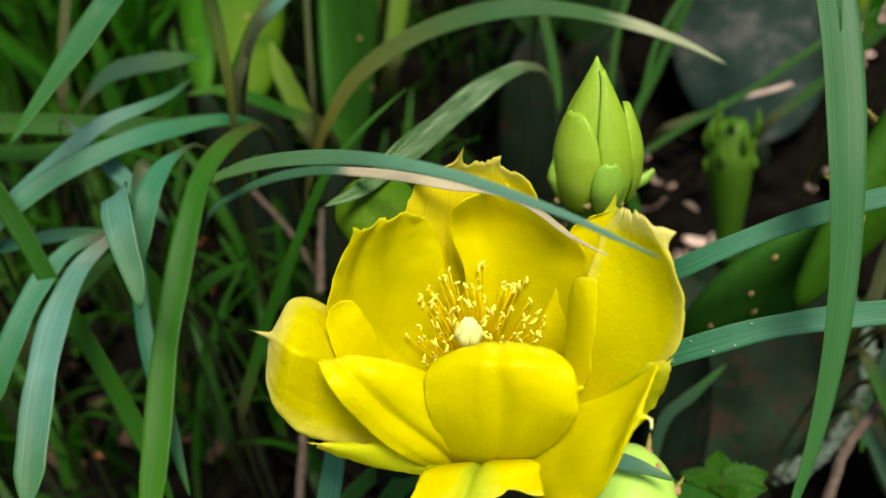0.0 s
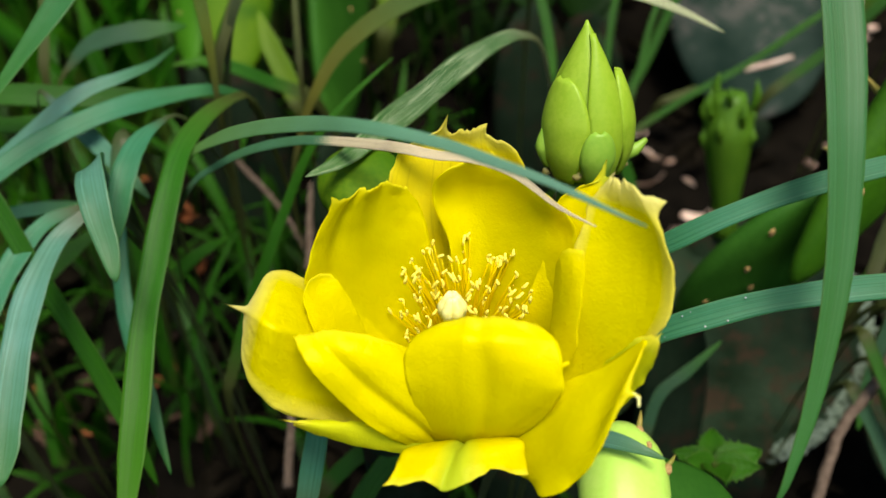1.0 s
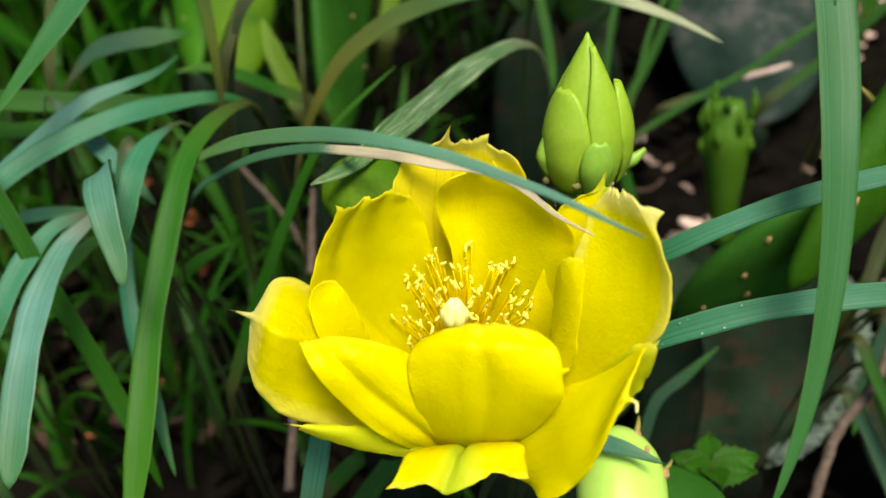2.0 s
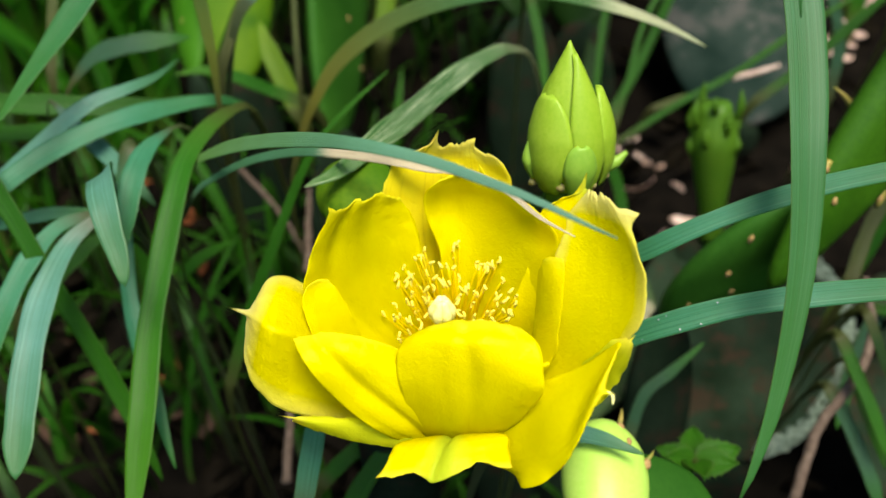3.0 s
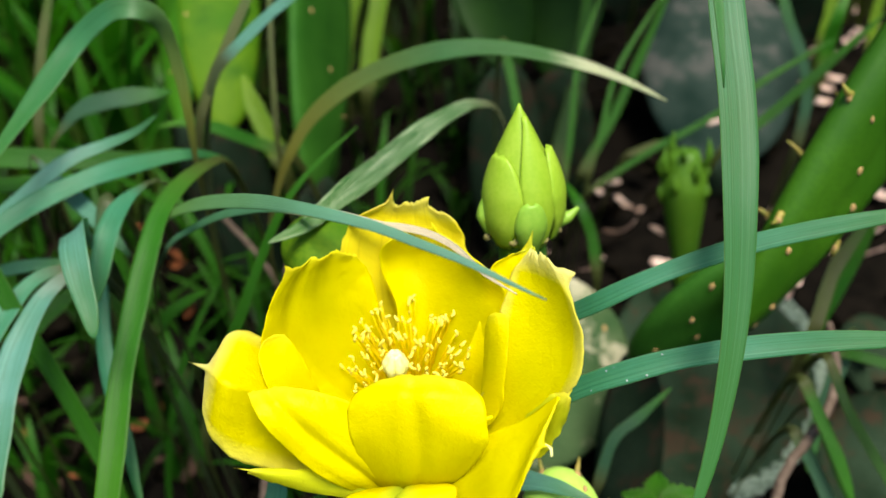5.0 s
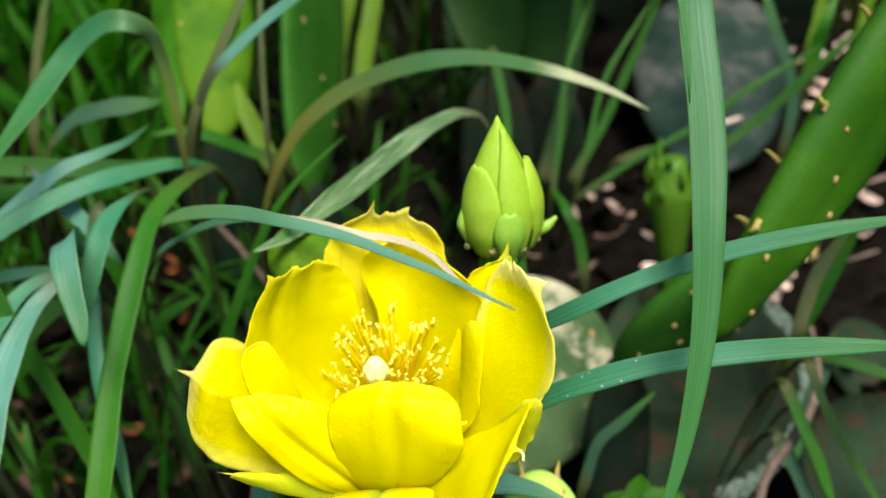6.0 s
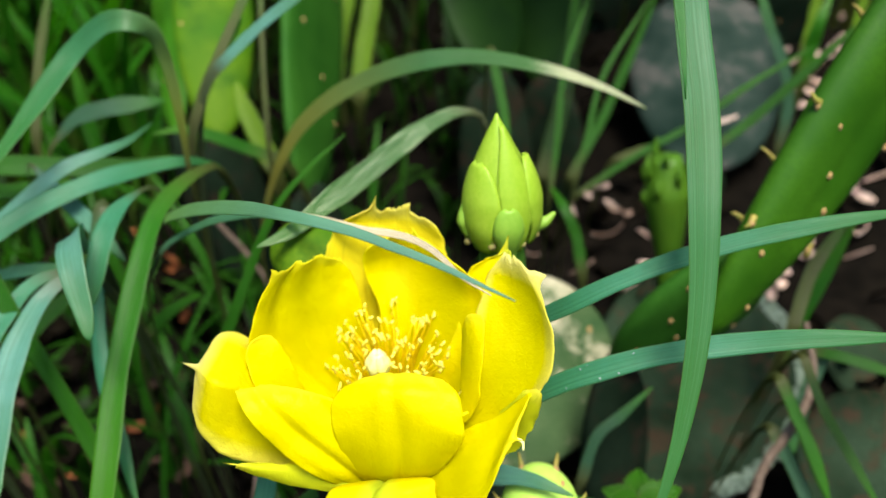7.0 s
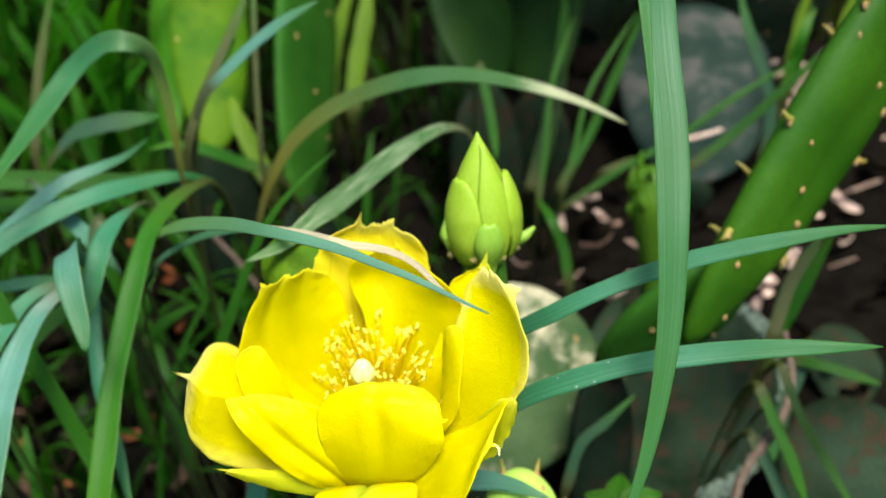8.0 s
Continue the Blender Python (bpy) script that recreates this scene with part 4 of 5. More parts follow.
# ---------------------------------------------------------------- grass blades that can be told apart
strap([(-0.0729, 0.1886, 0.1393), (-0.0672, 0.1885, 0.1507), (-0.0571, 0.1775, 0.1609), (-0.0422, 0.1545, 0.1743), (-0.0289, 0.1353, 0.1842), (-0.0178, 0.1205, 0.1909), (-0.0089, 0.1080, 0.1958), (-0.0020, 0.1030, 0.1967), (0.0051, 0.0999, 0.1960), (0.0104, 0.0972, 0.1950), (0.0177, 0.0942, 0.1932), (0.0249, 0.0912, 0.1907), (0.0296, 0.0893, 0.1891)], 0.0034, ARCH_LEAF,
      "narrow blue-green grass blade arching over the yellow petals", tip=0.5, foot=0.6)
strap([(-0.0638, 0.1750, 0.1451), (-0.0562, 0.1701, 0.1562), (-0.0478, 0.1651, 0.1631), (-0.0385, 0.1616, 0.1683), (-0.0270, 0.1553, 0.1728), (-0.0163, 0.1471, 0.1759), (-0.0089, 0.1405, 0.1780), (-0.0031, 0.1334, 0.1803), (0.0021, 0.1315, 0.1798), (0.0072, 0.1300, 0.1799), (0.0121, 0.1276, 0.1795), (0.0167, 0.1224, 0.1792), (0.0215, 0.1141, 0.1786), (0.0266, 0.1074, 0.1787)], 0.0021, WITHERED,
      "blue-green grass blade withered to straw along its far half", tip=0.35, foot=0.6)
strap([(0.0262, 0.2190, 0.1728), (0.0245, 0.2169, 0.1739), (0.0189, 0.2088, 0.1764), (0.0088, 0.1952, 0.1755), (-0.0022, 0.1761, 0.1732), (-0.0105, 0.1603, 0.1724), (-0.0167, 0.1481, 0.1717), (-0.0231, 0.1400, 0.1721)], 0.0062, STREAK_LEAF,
      "broad green grass blade, its sheen painted as pale lengthwise streaks", tip=0.3, foot=0.35)
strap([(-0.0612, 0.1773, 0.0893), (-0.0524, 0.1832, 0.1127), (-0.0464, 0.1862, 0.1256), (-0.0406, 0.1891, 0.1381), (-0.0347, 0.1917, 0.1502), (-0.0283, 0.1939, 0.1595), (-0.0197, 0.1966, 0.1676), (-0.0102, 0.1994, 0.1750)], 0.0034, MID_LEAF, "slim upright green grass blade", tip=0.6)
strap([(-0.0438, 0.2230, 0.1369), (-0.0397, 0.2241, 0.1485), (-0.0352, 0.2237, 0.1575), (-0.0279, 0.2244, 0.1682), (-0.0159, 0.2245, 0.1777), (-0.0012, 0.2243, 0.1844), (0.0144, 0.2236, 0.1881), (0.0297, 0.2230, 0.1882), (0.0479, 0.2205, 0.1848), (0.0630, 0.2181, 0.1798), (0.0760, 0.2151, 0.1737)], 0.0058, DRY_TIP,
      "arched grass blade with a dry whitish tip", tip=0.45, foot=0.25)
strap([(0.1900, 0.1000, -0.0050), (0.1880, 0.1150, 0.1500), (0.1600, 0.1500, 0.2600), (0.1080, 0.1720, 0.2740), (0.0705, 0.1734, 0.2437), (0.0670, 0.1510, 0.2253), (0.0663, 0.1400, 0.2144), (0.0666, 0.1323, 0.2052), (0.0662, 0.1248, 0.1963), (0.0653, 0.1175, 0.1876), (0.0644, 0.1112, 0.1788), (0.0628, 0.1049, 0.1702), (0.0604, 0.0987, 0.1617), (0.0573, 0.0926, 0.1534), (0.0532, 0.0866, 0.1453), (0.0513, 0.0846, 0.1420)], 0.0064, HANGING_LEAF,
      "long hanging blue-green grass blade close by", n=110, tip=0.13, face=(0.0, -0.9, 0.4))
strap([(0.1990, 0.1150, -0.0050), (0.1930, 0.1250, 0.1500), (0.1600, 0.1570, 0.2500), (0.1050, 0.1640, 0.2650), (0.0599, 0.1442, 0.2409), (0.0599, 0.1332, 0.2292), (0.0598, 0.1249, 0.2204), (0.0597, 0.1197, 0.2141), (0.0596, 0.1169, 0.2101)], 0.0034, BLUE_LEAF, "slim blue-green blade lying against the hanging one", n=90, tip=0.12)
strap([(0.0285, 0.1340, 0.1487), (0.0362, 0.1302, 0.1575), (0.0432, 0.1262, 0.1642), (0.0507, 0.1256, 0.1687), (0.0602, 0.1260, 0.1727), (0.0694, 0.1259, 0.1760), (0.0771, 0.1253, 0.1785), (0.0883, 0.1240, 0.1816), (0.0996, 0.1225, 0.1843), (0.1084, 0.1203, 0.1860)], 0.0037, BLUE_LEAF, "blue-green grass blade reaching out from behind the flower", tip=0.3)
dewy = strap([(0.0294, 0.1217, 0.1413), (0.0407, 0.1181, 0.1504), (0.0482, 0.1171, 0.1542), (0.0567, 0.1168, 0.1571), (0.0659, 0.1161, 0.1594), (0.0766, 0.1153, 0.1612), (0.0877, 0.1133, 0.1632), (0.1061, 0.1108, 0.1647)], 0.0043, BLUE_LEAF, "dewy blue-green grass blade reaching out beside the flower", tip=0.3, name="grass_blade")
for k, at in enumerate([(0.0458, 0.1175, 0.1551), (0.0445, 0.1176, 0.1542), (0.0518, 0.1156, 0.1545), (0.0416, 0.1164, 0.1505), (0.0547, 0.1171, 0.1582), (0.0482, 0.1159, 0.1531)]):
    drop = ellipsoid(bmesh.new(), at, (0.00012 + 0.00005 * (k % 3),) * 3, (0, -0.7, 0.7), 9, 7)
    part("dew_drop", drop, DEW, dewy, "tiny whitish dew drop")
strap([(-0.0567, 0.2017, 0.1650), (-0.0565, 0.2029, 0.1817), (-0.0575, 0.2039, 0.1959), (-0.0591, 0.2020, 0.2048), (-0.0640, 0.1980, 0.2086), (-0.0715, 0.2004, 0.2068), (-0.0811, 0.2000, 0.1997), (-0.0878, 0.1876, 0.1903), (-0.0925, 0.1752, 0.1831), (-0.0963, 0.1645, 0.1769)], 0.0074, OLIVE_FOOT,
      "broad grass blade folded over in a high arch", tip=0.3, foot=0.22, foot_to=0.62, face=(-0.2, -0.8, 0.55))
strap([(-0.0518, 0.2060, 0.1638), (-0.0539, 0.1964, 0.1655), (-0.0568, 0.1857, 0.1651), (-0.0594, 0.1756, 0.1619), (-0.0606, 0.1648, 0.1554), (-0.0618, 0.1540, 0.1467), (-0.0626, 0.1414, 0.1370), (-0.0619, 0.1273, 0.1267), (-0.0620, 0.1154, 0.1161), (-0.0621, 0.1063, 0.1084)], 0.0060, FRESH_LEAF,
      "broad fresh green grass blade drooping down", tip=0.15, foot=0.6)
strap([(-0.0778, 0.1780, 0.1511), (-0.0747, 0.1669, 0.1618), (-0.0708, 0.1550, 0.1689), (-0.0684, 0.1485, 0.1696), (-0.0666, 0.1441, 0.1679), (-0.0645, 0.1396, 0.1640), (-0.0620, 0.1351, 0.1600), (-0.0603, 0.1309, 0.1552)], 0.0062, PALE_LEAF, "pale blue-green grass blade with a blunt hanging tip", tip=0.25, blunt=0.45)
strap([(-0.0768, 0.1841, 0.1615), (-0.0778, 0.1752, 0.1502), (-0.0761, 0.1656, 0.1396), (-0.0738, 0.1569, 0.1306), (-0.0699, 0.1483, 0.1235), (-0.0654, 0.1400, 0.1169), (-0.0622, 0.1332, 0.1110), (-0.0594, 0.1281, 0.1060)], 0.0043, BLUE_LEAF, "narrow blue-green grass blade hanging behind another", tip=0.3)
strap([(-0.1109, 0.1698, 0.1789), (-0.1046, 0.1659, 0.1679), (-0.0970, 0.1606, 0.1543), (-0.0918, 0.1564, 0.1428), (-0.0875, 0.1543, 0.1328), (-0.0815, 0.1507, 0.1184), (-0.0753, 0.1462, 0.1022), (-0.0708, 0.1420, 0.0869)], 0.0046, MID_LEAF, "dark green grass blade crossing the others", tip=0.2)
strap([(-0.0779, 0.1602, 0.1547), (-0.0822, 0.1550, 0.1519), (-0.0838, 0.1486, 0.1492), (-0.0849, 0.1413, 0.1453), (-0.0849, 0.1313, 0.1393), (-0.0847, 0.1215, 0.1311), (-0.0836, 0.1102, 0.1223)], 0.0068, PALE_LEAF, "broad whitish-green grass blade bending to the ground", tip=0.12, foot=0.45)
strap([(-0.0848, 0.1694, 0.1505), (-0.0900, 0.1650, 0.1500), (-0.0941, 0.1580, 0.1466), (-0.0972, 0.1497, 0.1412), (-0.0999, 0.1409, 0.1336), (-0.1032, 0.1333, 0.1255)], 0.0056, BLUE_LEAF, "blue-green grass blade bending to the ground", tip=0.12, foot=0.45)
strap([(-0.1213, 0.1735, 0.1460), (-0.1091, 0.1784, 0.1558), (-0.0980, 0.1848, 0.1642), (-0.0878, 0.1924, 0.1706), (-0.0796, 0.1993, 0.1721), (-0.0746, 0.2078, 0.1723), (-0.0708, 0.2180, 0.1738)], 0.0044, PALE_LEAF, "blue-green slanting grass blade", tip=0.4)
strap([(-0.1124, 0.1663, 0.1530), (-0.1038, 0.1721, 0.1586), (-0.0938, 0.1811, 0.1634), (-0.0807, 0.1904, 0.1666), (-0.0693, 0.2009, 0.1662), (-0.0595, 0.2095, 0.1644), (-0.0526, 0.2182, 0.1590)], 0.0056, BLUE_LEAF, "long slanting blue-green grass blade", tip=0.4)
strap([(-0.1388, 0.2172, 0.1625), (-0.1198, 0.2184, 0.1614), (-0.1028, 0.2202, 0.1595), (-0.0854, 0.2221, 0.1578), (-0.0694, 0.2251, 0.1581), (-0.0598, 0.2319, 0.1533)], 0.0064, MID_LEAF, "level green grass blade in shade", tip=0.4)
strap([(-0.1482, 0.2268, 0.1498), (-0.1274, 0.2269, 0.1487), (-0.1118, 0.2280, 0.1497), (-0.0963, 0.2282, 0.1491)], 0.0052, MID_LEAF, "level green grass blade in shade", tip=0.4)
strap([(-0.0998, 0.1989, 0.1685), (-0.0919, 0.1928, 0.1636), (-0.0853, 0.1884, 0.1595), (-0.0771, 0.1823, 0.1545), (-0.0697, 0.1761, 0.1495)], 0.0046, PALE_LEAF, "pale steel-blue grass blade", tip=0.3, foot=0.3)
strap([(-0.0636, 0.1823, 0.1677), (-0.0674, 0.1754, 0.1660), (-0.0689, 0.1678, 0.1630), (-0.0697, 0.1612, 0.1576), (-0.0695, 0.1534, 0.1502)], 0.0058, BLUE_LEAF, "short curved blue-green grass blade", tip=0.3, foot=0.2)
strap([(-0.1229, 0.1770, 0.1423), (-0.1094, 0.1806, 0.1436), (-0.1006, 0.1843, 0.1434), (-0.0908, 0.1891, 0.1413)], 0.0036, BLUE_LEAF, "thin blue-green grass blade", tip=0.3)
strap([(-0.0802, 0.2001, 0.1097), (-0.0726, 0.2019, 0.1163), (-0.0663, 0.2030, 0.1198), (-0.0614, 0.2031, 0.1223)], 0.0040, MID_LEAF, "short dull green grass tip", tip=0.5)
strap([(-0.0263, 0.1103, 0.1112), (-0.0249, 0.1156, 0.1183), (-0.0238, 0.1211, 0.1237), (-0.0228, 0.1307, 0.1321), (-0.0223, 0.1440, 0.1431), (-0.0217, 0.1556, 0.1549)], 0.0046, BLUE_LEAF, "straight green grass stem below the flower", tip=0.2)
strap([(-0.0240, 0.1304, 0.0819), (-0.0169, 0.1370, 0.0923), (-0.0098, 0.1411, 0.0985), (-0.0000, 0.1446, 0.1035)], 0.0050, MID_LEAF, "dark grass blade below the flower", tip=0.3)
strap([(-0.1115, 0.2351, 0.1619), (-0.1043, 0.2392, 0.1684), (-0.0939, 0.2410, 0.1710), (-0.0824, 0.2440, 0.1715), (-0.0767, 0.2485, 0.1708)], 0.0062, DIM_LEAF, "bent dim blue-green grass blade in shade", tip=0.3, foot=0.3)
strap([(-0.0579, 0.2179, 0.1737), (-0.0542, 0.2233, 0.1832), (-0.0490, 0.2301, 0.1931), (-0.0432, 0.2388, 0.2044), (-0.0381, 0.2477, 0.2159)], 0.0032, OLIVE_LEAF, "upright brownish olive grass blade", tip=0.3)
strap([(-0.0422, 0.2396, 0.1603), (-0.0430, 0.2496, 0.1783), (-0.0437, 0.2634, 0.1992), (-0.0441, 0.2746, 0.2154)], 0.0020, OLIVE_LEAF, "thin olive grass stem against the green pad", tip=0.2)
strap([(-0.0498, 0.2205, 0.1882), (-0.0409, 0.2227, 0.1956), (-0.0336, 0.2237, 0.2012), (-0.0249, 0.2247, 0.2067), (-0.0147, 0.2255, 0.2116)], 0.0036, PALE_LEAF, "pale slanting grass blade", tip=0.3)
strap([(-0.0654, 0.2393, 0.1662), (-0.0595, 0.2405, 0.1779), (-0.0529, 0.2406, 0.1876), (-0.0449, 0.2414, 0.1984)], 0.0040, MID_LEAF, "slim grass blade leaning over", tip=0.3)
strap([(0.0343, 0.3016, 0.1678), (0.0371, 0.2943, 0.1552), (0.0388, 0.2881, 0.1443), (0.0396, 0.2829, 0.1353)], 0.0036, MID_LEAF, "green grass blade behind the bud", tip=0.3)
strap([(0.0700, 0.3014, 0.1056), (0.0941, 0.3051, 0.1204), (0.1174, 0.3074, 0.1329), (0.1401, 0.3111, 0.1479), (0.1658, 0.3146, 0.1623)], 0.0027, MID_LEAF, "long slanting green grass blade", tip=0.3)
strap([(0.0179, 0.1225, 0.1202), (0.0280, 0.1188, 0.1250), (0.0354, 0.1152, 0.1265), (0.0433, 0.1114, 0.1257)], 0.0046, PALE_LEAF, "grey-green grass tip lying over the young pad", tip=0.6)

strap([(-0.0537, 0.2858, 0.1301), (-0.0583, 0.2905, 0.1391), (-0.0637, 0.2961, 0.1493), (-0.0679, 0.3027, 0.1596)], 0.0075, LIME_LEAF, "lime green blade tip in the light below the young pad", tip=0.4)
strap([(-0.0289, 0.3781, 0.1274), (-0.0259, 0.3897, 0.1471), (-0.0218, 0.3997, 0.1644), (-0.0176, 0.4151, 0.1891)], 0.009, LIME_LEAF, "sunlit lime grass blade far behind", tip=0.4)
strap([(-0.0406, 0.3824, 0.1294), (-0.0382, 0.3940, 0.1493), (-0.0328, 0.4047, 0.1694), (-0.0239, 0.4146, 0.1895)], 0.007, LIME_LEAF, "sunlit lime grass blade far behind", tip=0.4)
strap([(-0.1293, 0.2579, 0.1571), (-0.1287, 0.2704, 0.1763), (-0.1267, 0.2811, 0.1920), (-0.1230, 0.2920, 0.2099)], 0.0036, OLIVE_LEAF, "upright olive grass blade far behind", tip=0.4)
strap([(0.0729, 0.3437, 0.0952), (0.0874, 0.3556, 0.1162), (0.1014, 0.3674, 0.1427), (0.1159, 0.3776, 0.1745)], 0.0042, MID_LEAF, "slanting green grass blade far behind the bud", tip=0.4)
strap([(0.0604, 0.3543, 0.0909), (0.0699, 0.3696, 0.1176), (0.0764, 0.3829, 0.1449), (0.0797, 0.3955, 0.1777)], 0.008, GRASS_SHADE_TONED, "upright grass blade in the hollow, coloured dark for shade", tip=0.4)
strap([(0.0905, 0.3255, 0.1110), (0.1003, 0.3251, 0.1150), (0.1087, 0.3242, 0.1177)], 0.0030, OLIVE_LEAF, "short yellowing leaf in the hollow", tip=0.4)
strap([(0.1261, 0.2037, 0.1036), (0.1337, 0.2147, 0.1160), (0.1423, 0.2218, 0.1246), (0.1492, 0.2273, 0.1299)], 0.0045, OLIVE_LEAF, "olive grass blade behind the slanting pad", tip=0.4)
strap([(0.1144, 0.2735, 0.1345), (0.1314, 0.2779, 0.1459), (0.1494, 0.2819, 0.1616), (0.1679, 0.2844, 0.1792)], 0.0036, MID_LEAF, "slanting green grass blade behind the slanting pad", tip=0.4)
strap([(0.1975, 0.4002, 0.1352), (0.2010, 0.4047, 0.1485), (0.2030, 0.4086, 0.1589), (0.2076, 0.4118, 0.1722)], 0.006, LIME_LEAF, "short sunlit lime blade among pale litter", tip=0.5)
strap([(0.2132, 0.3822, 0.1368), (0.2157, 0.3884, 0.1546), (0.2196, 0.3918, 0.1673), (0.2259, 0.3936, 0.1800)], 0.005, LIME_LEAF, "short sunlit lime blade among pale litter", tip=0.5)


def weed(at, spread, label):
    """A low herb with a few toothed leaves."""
    at = Vector(at)
    root = thing("weed", label, "weed", at)
    rng = random.Random(8)
    for k in range(6):
        a = k * 1.1 + 0.3
        way = Vector((math.cos(a), math.sin(a) * 0.7, rng.uniform(0.1, 0.7))).normalized()
        side = way.cross(Vector((0, -0.5, 0.85))).normalized()
        up = side.cross(way)
        length = spread * rng.uniform(0.8, 1.2)
        nu, nv = 29, 5
        grid = np.zeros((nu, nv, 3))
        for i in range(nu):
            u = i / (nu - 1)
            half = length * 0.30 * math.sin(math.pi * u ** 0.75) * (1.0 + (0.28 if i % 4 == 2 else 0.0)) + 0.0002
            for j in range(nv):
                s = 2 * j / (nv - 1) - 1
                grid[i, j] = at + way * (length * u) + side * (half * s) + up * (0.0015 * abs(s) - 0.35 * length * u * u * 0.6)
        part("toothed_leaf", sheet(grid, 0.0002), WEED, root)
    return root


weed((0.0655, 0.1435, 0.0889), 0.011, "low bright green weed with toothed leaves")

strap([(0.1188, 0.1769, 0.1092), (0.1220, 0.1682, 0.0996), (0.1279, 0.1606, 0.0895), (0.1344, 0.1489, 0.0784)], 0.0028, GRASS_SHADE_TONED, "dim green grass blade low down", tip=0.3)
strap([(0.1142, 0.1788, 0.1003), (0.1171, 0.1722, 0.0933), (0.1206, 0.1650, 0.0852), (0.1239, 0.1562, 0.0746)], 0.0036, MID_LEAF, "thin green grass blade low down", tip=0.3)
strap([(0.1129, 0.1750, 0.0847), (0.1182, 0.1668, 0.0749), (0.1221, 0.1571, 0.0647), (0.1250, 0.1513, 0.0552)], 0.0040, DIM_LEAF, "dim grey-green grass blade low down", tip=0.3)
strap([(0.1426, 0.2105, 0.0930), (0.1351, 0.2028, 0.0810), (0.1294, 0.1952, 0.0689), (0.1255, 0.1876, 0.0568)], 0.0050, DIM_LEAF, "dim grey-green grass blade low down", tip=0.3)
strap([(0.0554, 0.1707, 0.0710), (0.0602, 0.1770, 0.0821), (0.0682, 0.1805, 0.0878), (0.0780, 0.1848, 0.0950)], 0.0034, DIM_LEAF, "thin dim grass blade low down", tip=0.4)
strap([(0.1202, 0.1823, 0.0879), (0.1249, 0.1756, 0.0756), (0.1313, 0.1673, 0.0602)], 0.0026, GRASS_SHADE_TONED, "dim green grass blade low down", tip=0.3)
strap([(0.1360, 0.2070, 0.0902), (0.1448, 0.2018, 0.0907), (0.1603, 0.1951, 0.0879)], 0.0036, MID_LEAF, "thin dark grass blade", tip=0.3)
strap([(0.1322, 0.2214, 0.0753), (0.1387, 0.2251, 0.0919), (0.1469, 0.2295, 0.1096), (0.1548, 0.2336, 0.1268)], 0.0046, FRESH_LEAF, "upright grass blade behind the slanting pad", tip=0.4)
strap([(0.1520, 0.3007, 0.1244), (0.1553, 0.3079, 0.1411), (0.1527, 0.3137, 0.1559), (0.1471, 0.3204, 0.1705), (0.1422, 0.3314, 0.1907)], 0.0045, DIM_LEAF, "bluish grass blade far behind", tip=0.3)
strap([(0.0571, 0.2873, 0.1162), (0.0599, 0.2951, 0.1301), (0.0644, 0.3106, 0.1579), (0.0744, 0.3240, 0.1815)], 0.0024, MID_LEAF, "upright green grass blade in the hollow", tip=0.4)
strap([(0.0676, 0.2896, 0.1198), (0.0726, 0.2974, 0.1336), (0.0803, 0.3097, 0.1553), (0.1007, 0.3254, 0.1824)], 0.0022, MID_LEAF, "upright green grass blade in the hollow", tip=0.4)
strap([(0.1726, 0.3389, 0.1403), (0.1746, 0.3406, 0.1535), (0.1765, 0.3409, 0.1644), (0.1830, 0.3474, 0.1758)], 0.0060, FRESH_LEAF, "short yellow-green grass blade among pale litter", tip=0.5)
strap([(0.0644, 0.2449, 0.1012), (0.0628, 0.2509, 0.1122), (0.0589, 0.2559, 0.1214), (0.0550, 0.2690, 0.1247)], 0.0040, MID_LEAF, "thin curved grass blade in the hollow", tip=0.4)
strap([(-0.0479, 0.2707, 0.1396), (-0.0588, 0.2678, 0.1452), (-0.0692, 0.2652, 0.1513), (-0.0792, 0.2614, 0.1553), (-0.0871, 0.2557, 0.1560)], 0.0046, FRESH_LEAF, "fresh green blade lying across", tip=0.4)
strap([(-0.1182, 0.1823, 0.1113), (-0.1100, 0.1872, 0.1192), (-0.1025, 0.1964, 0.1246), (-0.0929, 0.2050, 0.1288)], 0.0050, MID_LEAF, "dim green grass blade", tip=0.4)
strap([(-0.0301, 0.1454, 0.0822), (-0.0227, 0.1491, 0.0882), (-0.0127, 0.1566, 0.0906)], 0.0044, MID_LEAF, "dark grass blade below the flower", tip=0.4)

# ---------------------------------------------------------------- twigs, litter and the grass behind
def twig(points, radius, label, mat=TWIG):
    bm = tube(bmesh.new(), points, (radius, radius * 0.9, radius * 0.6), 8, 22)
    for v in bm.verts:
        v.co += Vector((noise.noise(v.co * 260), noise.noise(v.co * 260 + Vector((5, 0, 0))), 0)) * radius * 0.35
    return tagged(part("twig", bm, mat), label, "twig", "dry twigs")


twig([(0.1017, 0.1584, 0.0563), (0.1091, 0.1692, 0.0753), (0.1198, 0.1763, 0.0875), (0.1274, 0.1874, 0.0967), (0.1274, 0.1991, 0.1075)], 0.0016, "bent dry brown twig")
twig([(-0.0489, 0.1733, 0.0518), (-0.0469, 0.1855, 0.0727), (-0.0474, 0.1994, 0.0766)], 0.0015, "upright reddish brown dead stalk")
twig([(-0.0753, 0.2677, 0.1163), (-0.0592, 0.2586, 0.0995), (-0.0502, 0.2503, 0.0848)], 0.0012, "thin grey dead stalk")
twig([(-0.0465, 0.2315, 0.0921), (-0.0457, 0.2393, 0.1054), (-0.0450, 0.2462, 0.1172)], 0.0015, "thin grey dead stalk")

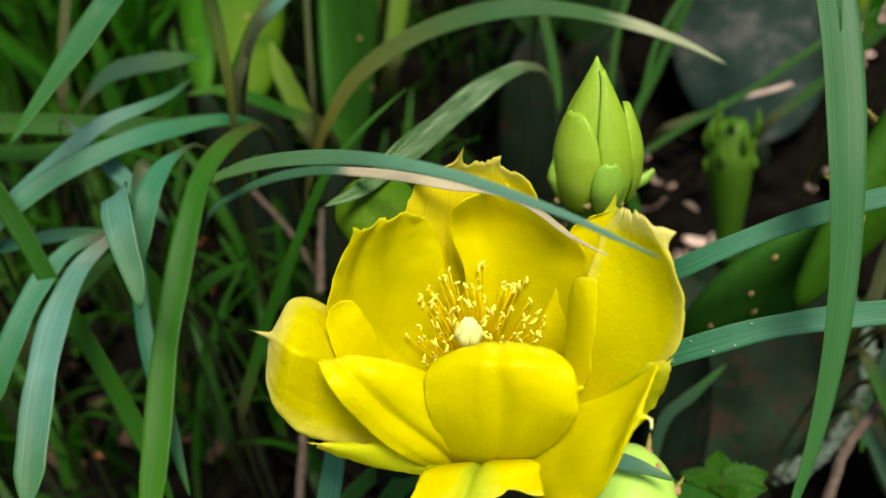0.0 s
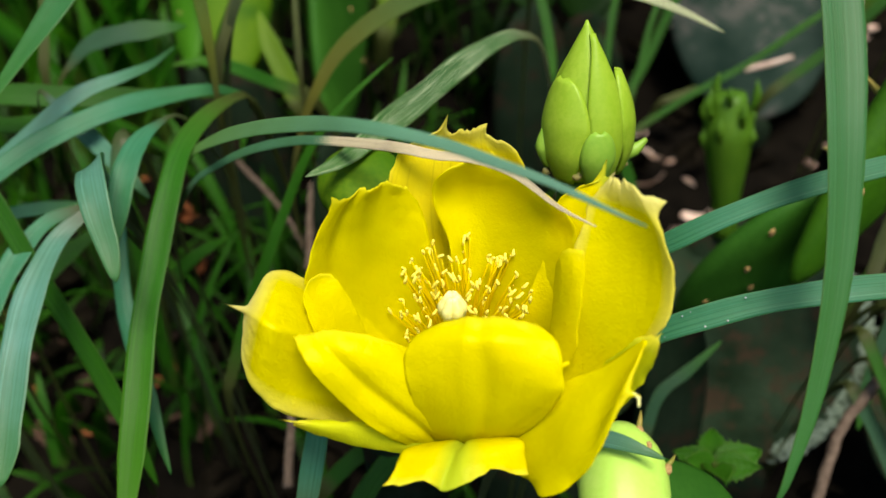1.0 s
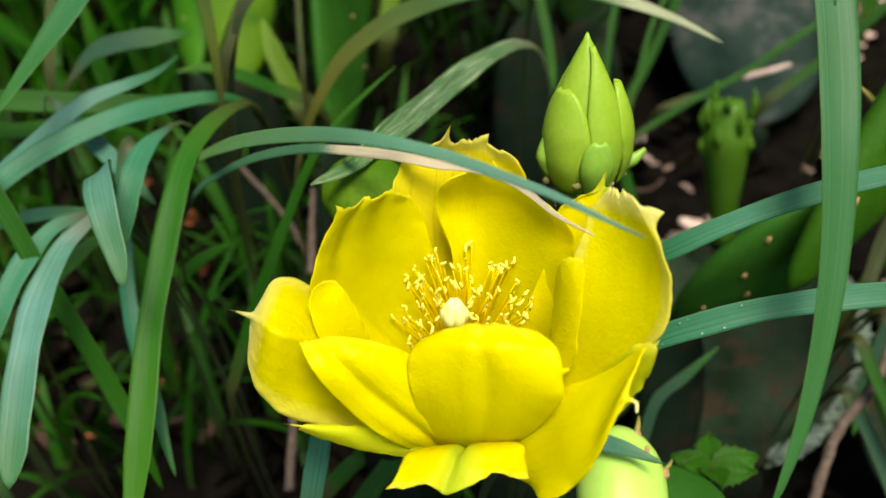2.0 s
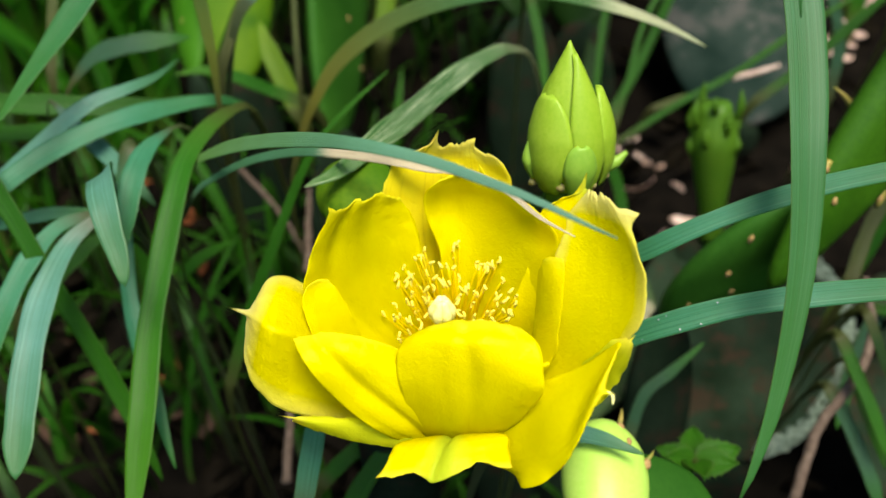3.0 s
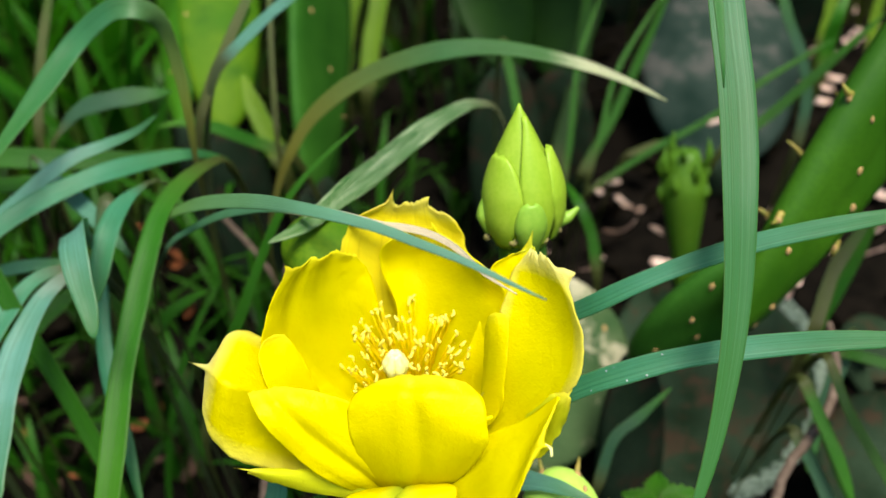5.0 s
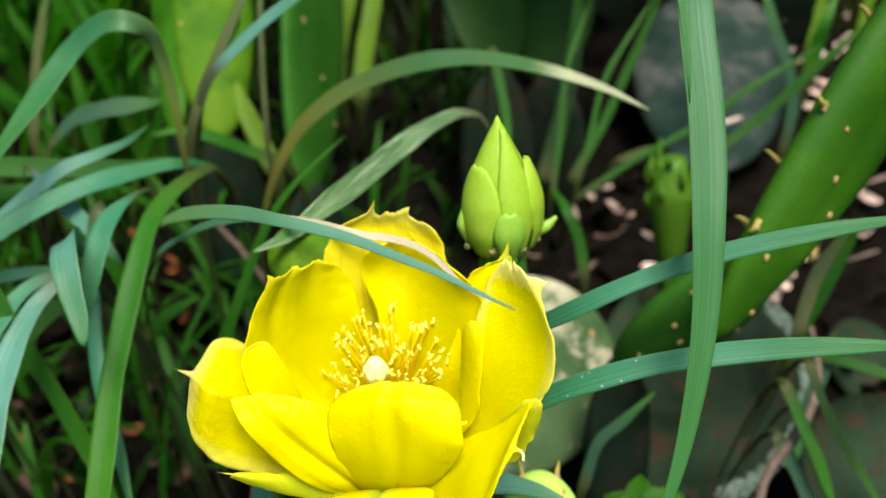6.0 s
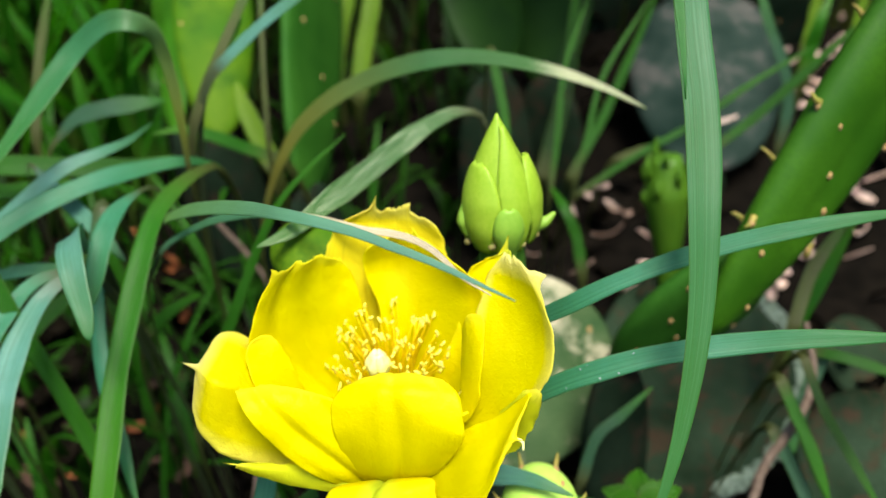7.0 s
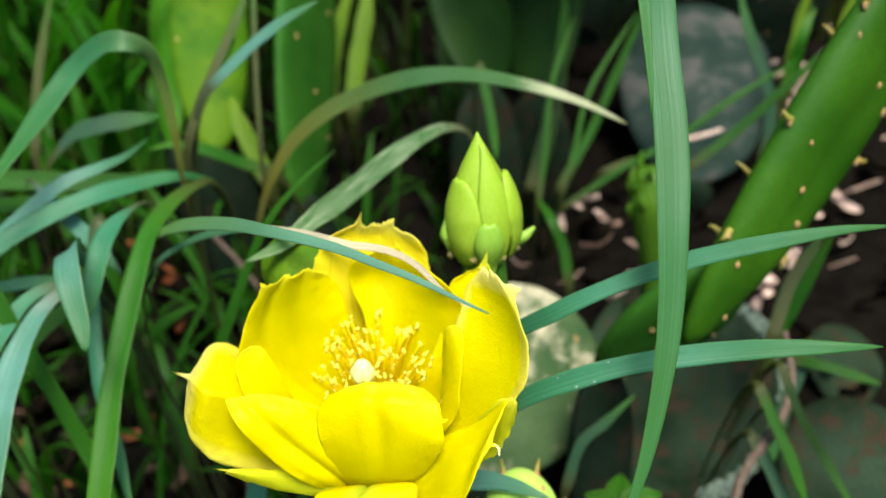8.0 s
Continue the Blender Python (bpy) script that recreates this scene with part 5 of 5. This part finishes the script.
twig([(0.1292, 0.3466, 0.1157), (0.1391, 0.3461, 0.1181), (0.1487, 0.3457, 0.1213)], 0.0014, "dry tan stick, paled as if sunlit", TAN_LITTER)


def litter(name, count, mat, label, seed, size, spots):
    rng = random.Random(seed)
    bm = bmesh.new()
    for k in range(count):
        cx, cy, sx, sy, z = spots[k % len(spots)]
        at = Vector((cx + rng.gauss(0, sx), cy + rng.gauss(0, sy), 0.0))
        at.z = bank(at.y) + z + rng.uniform(0.002, 0.016)
        m = Matrix.Translation(at) @ Euler((rng.uniform(-0.7, 0.7), rng.uniform(-0.7, 0.7), rng.uniform(0, 6.3))).to_matrix().to_4x4()
        s, w = size * rng.uniform(0.5, 1.3), rng.uniform(0.25, 0.6)
        curl = rng.uniform(-0.5, 0.5)
        rows = []
        for i in range(7):
            u = i / 6 * 2 - 1
            half = w * math.sqrt(max(0.02, 1 - u * u))
            rows.append([bm.verts.new(m @ Vector((u * s, v * half * s, curl * s * u * u + 0.25 * s * v * v * w))) for v in (-1, 0, 1)])
        for a, b in zip(rows, rows[1:]):
            for j in range(2):
                bm.faces.new((a[j], b[j], b[j + 1], a[j + 1]))
    bmesh.ops.solidify(bm, geom=bm.faces[:], thickness=0.0004)
    return tagged(part(name, bm, mat), label, "leaf litter", kind="stuff")


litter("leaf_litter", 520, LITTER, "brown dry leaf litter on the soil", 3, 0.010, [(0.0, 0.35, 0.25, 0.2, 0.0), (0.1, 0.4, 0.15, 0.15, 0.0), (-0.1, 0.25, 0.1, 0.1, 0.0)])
litter("sun_toned_litter", 34, TAN_LITTER, "pinkish tan dry leaf bits, paled as if sunlit", 7, 0.007, [(0.20, 0.42, 0.05, 0.08, 0.01), (0.11, 0.36, 0.03, 0.05, 0.01), (0.24, 0.38, 0.06, 0.06, 0.02)])


def dry_bit(at, size, turn, label, mat):
    """A curled scrap of dead leaf lying on the ground."""
    m = Matrix.Translation(at) @ Euler((0.35, 0.2, turn)).to_matrix().to_4x4()
    nu, nv = 13, 7
    grid = np.zeros((nu, nv, 3))
    for i in range(nu):
        u = 2 * i / (nu - 1) - 1
        half = 0.42 * math.sqrt(max(0.03, 1 - u * u)) * (1 + 0.25 * noise.noise(Vector((u * 3, turn, 0))))
        for j in range(nv):
            v = 2 * j / (nv - 1) - 1
            grid[i, j] = m @ Vector((u * size, v * half * size, size * (0.22 * u * u + 0.30 * v * v + 0.1 * noise.noise(Vector((u * 4, v * 4, turn))))))
    return tagged(part("dry_leaf", sheet(grid, 0.0003), mat), label, "dry leaf", "dry leaf scraps")


for k, at in enumerate([(0.1797, 0.4470, 0.0800), (0.2111, 0.4611, 0.0840), (0.2323, 0.5169, 0.1009), (0.2453, 0.4955, 0.0944), (0.2722, 0.5269, 0.1041), (0.2291, 0.4586, 0.0835), (0.0887, 0.3877, 0.0623), (0.1056, 0.3308, 0.0451), (0.1080, 0.3226, 0.0426), (0.1754, 0.3330, 0.0458), (0.1336, 0.4875, 0.0920), (-0.0411, 0.4795, 0.0896), (0.2134, 0.3633, 0.0548), (0.1935, 0.2917, 0.0332), (0.1460, 0.2583, 0.0233)]):
    dry_bit(at, 0.0022 + 0.0011 * ((k * 7) % 4), k * 1.3, "pinkish tan scrap of dead leaf on the soil, paled as if sunlit", TAN_LITTER)
for k, at in enumerate([(0.2758, 0.5215, 0.1024), (0.2951, 0.5339, 0.1059), (0.2842, 0.5554, 0.1124), (0.2438, 0.4804, 0.0900), (0.2773, 0.4962, 0.0947), (0.2609, 0.5099, 0.0987), (0.2365, 0.4718, 0.0873), (0.2089, 0.4550, 0.0824), (0.2143, 0.4462, 0.0797), (0.2508, 0.5034, 0.0969), (0.2767, 0.5311, 0.1051), (0.1848, 0.4472, 0.0801), (0.2215, 0.4370, 0.0769), (0.2147, 0.3756, 0.0584), (0.2297, 0.3892, 0.0624), (0.2242, 0.3568, 0.0528), (0.1920, 0.3453, 0.0495), (0.1564, 0.4315, 0.0752)]):
    dry_bit(at, 0.0022 + 0.0011 * ((k * 5) % 4), k * 1.9 + 0.6, "pinkish tan scrap of dead leaf on the soil, paled as if sunlit", TAN_LITTER)
for k, at in enumerate([(-0.1240, 0.2555, 0.0225), (-0.1944, 0.2874, 0.0319), (-0.2149, 0.3217, 0.0423), (-0.1287, 0.3471, 0.0501), (-0.1152, 0.2634, 0.0247)]):
    dry_bit(at, 0.0060 + 0.002 * (k % 2), k * 1.7 + 0.4, "rusty orange scrap of dead leaf on the soil", RUST_LITTER)


for k, at in enumerate([(-0.1947, 0.2908, 0.0332), (-0.1297, 0.3475, 0.0499), (-0.1152, 0.3160, 0.0405), (-0.1581, 0.3728, 0.0575), (-0.1412, 0.2337, 0.0159), (-0.1688, 0.2499, 0.0207)]):
    dry_bit(at, 0.0032 + 0.0012 * (k % 3), k * 2.3 + 0.2, "rusty orange scrap of dead leaf on the soil", RUST_LITTER)
for k, at in enumerate([(-0.1487, 0.2571, 0.0231), (-0.1660, 0.2778, 0.0291), (-0.1331, 0.2385, 0.0173), (-0.1070, 0.2402, 0.0180), (-0.0952, 0.2360, 0.0168), (-0.1548, 0.2316, 0.0153), (-0.1236, 0.2764, 0.0288), (-0.1080, 0.2760, 0.0285), (-0.1800, 0.2665, 0.0259)]):
    dry_bit(at, 0.0060 + 0.002 * (k % 3), k * 1.1 + 0.3, "curled dull brown dead leaf on the soil", BROWN_LITTER)


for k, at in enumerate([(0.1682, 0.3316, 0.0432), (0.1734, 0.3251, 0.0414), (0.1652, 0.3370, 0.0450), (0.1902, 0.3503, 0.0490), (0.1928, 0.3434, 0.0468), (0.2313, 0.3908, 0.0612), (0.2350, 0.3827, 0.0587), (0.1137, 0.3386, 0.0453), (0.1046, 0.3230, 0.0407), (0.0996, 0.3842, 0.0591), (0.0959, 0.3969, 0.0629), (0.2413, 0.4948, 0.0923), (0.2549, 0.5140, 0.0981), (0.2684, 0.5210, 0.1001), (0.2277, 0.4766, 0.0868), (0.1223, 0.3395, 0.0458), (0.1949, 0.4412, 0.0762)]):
    dry_bit(at, 0.0036 + 0.0011 * (k % 4), k * 0.9, "tan scrap of dead leaf, paled as if sunlit", TAN_LITTER)


def grass_mass(name, mat, label, count, seed, area, heights, width, droop=0.5, keep=None, heading=(0.0, math.pi), n=11):
    """Many bent blades standing in the given stretch of ground, in one mesh."""
    rng = random.Random(seed)
    verts, faces, uvs = [], [], []
    made = 0
    while made < count:
        x, y = rng.uniform(area[0], area[1]), rng.uniform(area[2], area[3])
        if keep and not keep(x, y):
            continue
        made += 1
        h = rng.uniform(*heights)
        a = heading[0] + rng.uniform(-heading[1], heading[1])
        lean = rng.uniform(0.1, 1.0) * droop
        w = width * rng.uniform(0.6, 1.2)
        way = Vector((math.cos(a), math.sin(a), 0))
        side = Vector((-math.sin(a), math.cos(a), 0))
        base = len(verts)
        for i in range(n):
            u = i / (n - 1)
            bend = lean * u ** 1.7
            p = Vector((x, y, bank(y) - 0.004)) + way * (h * bend * 0.9) + Vector((0, 0, h * (u - 0.55 * bend * u)))
            half = w / 2 * min(1.0, (1 - u) / 0.35 + 0.03) ** 0.7
            for s in (-1, 0, 1):
                q = p + side * half * s - way * (0.0006 * (1 - abs(s)))
                verts.append(q)
            if i:
                b = base + 3 * (i - 1)
                for j in range(2):
                    faces.append((b + j, b + j + 1, b + j + 4, b + j + 3))
                    uvs.append(((j / 2, (i - 1) / n), ((j + 1) / 2, (i - 1) / n), ((j + 1) / 2, i / n), (j / 2, i / n)))
    me = bpy.data.meshes.new(name)
    me.from_pydata([tuple(v) for v in verts], [], faces)
    layer = me.uv_layers.new(name="UVMap")
    flat = [c for quad in uvs for pair in quad for c in pair]
    layer.data.foreach_set("uv", flat)
    me.polygons.foreach_set("use_smooth", [True] * len(me.polygons))
    me.materials.append(mat)
    return tagged(new(name, me), label, "grass", kind="stuff")


def rng_edge(x):
    """An uneven near edge of the high grass."""
    return 0.5 + 0.5 * noise.noise(Vector((x * 2.3, 7.0, 0)))


grass_mass("background_grass", GRASS_SHADE_TONED, "dense grass behind the cactus, coloured dark green for shade", 2200, 2, (-0.8, 0.8, 0.46, 1.3), (0.22, 0.60), 0.007, droop=0.75,
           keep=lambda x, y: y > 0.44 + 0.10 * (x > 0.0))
# stands mostly out of view, added to keep sun off the ground
grass_mass("tall_grass", GRASS_SHADE_TONED, "tall grass added beside the cactus for shade, coloured dark", 800, 15, (-0.75, -0.2, 0.30, 0.75), (0.28, 0.48), 0.008, droop=0.6,
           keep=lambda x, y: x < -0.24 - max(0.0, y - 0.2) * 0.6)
grass_mass("arching_grass", FRESH_LEAF, "bright green grass blades arching out of the shade", 150, 16, (-0.55, -0.14, 0.33, 0.62), (0.16, 0.34), 0.009, droop=1.1,
           keep=lambda x, y: x < -0.10 - max(0.0, y - 0.3) * 0.5)
# out of view; added to keep low sky light out of the hollow
grass_mass("surrounding_grass", GRASS_SHADE_TONED, "unseen high grass added all round to block sky light", 3600, 21, (-1.6, 1.6, -1.3, 1.9), (0.5, 0.95), 0.012, droop=0.35,
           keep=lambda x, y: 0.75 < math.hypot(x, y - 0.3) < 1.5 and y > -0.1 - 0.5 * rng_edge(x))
grass_mass("tall_grass", GRASS_SHADE_TONED, "tall grass beside the old pads", 500, 23, (0.30, 0.8, 0.0, 0.8), (0.3, 0.55), 0.008, droop=0.4,
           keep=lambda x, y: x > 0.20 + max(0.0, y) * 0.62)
grass_mass("ground_grass", GRASS_SHADE_TONED, "low grass round the cactus foot, coloured dark for shade", 120, 27, (-0.22, 0.06, 0.17, 0.30), (0.02, 0.065), 0.0045, droop=0.9)
grass_mass("ground_grass", GRASS_SHADE_TONED, "low grass between the plants, coloured dark for shade", 260, 25, (-0.32, 0.03, 0.27, 0.55), (0.03, 0.09), 0.005, droop=0.9)
grass_mass("side_grass", FRESH_LEAF, "fresh green grass thick beside the cactus", 70, 5, (-0.42, -0.12, 0.34, 0.5), (0.08, 0.20), 0.007, droop=0.9)
grass_mass("dim_grass", MID_LEAF, "dim green grass between the blades", 85, 31, (-0.26, -0.015, 0.20, 0.36), (0.05, 0.13), 0.0045, droop=0.8)
grass_mass("meadow_grass", GRASS_SHADE_TONED, "short rough grass spreading out over the open ground", 5000, 33, (-3.2, 3.2, -2.9, 3.5), (0.10, 0.26), 0.024, droop=0.8, n=5,
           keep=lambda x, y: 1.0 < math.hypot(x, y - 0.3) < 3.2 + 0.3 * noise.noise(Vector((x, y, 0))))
grass_mass("low_grass", GRASS_SHADE_TONED, "low grass behind and beside the viewer", 500, 9, (-0.7, 0.7, -0.7, 0.0), (0.05, 0.12), 0.006)
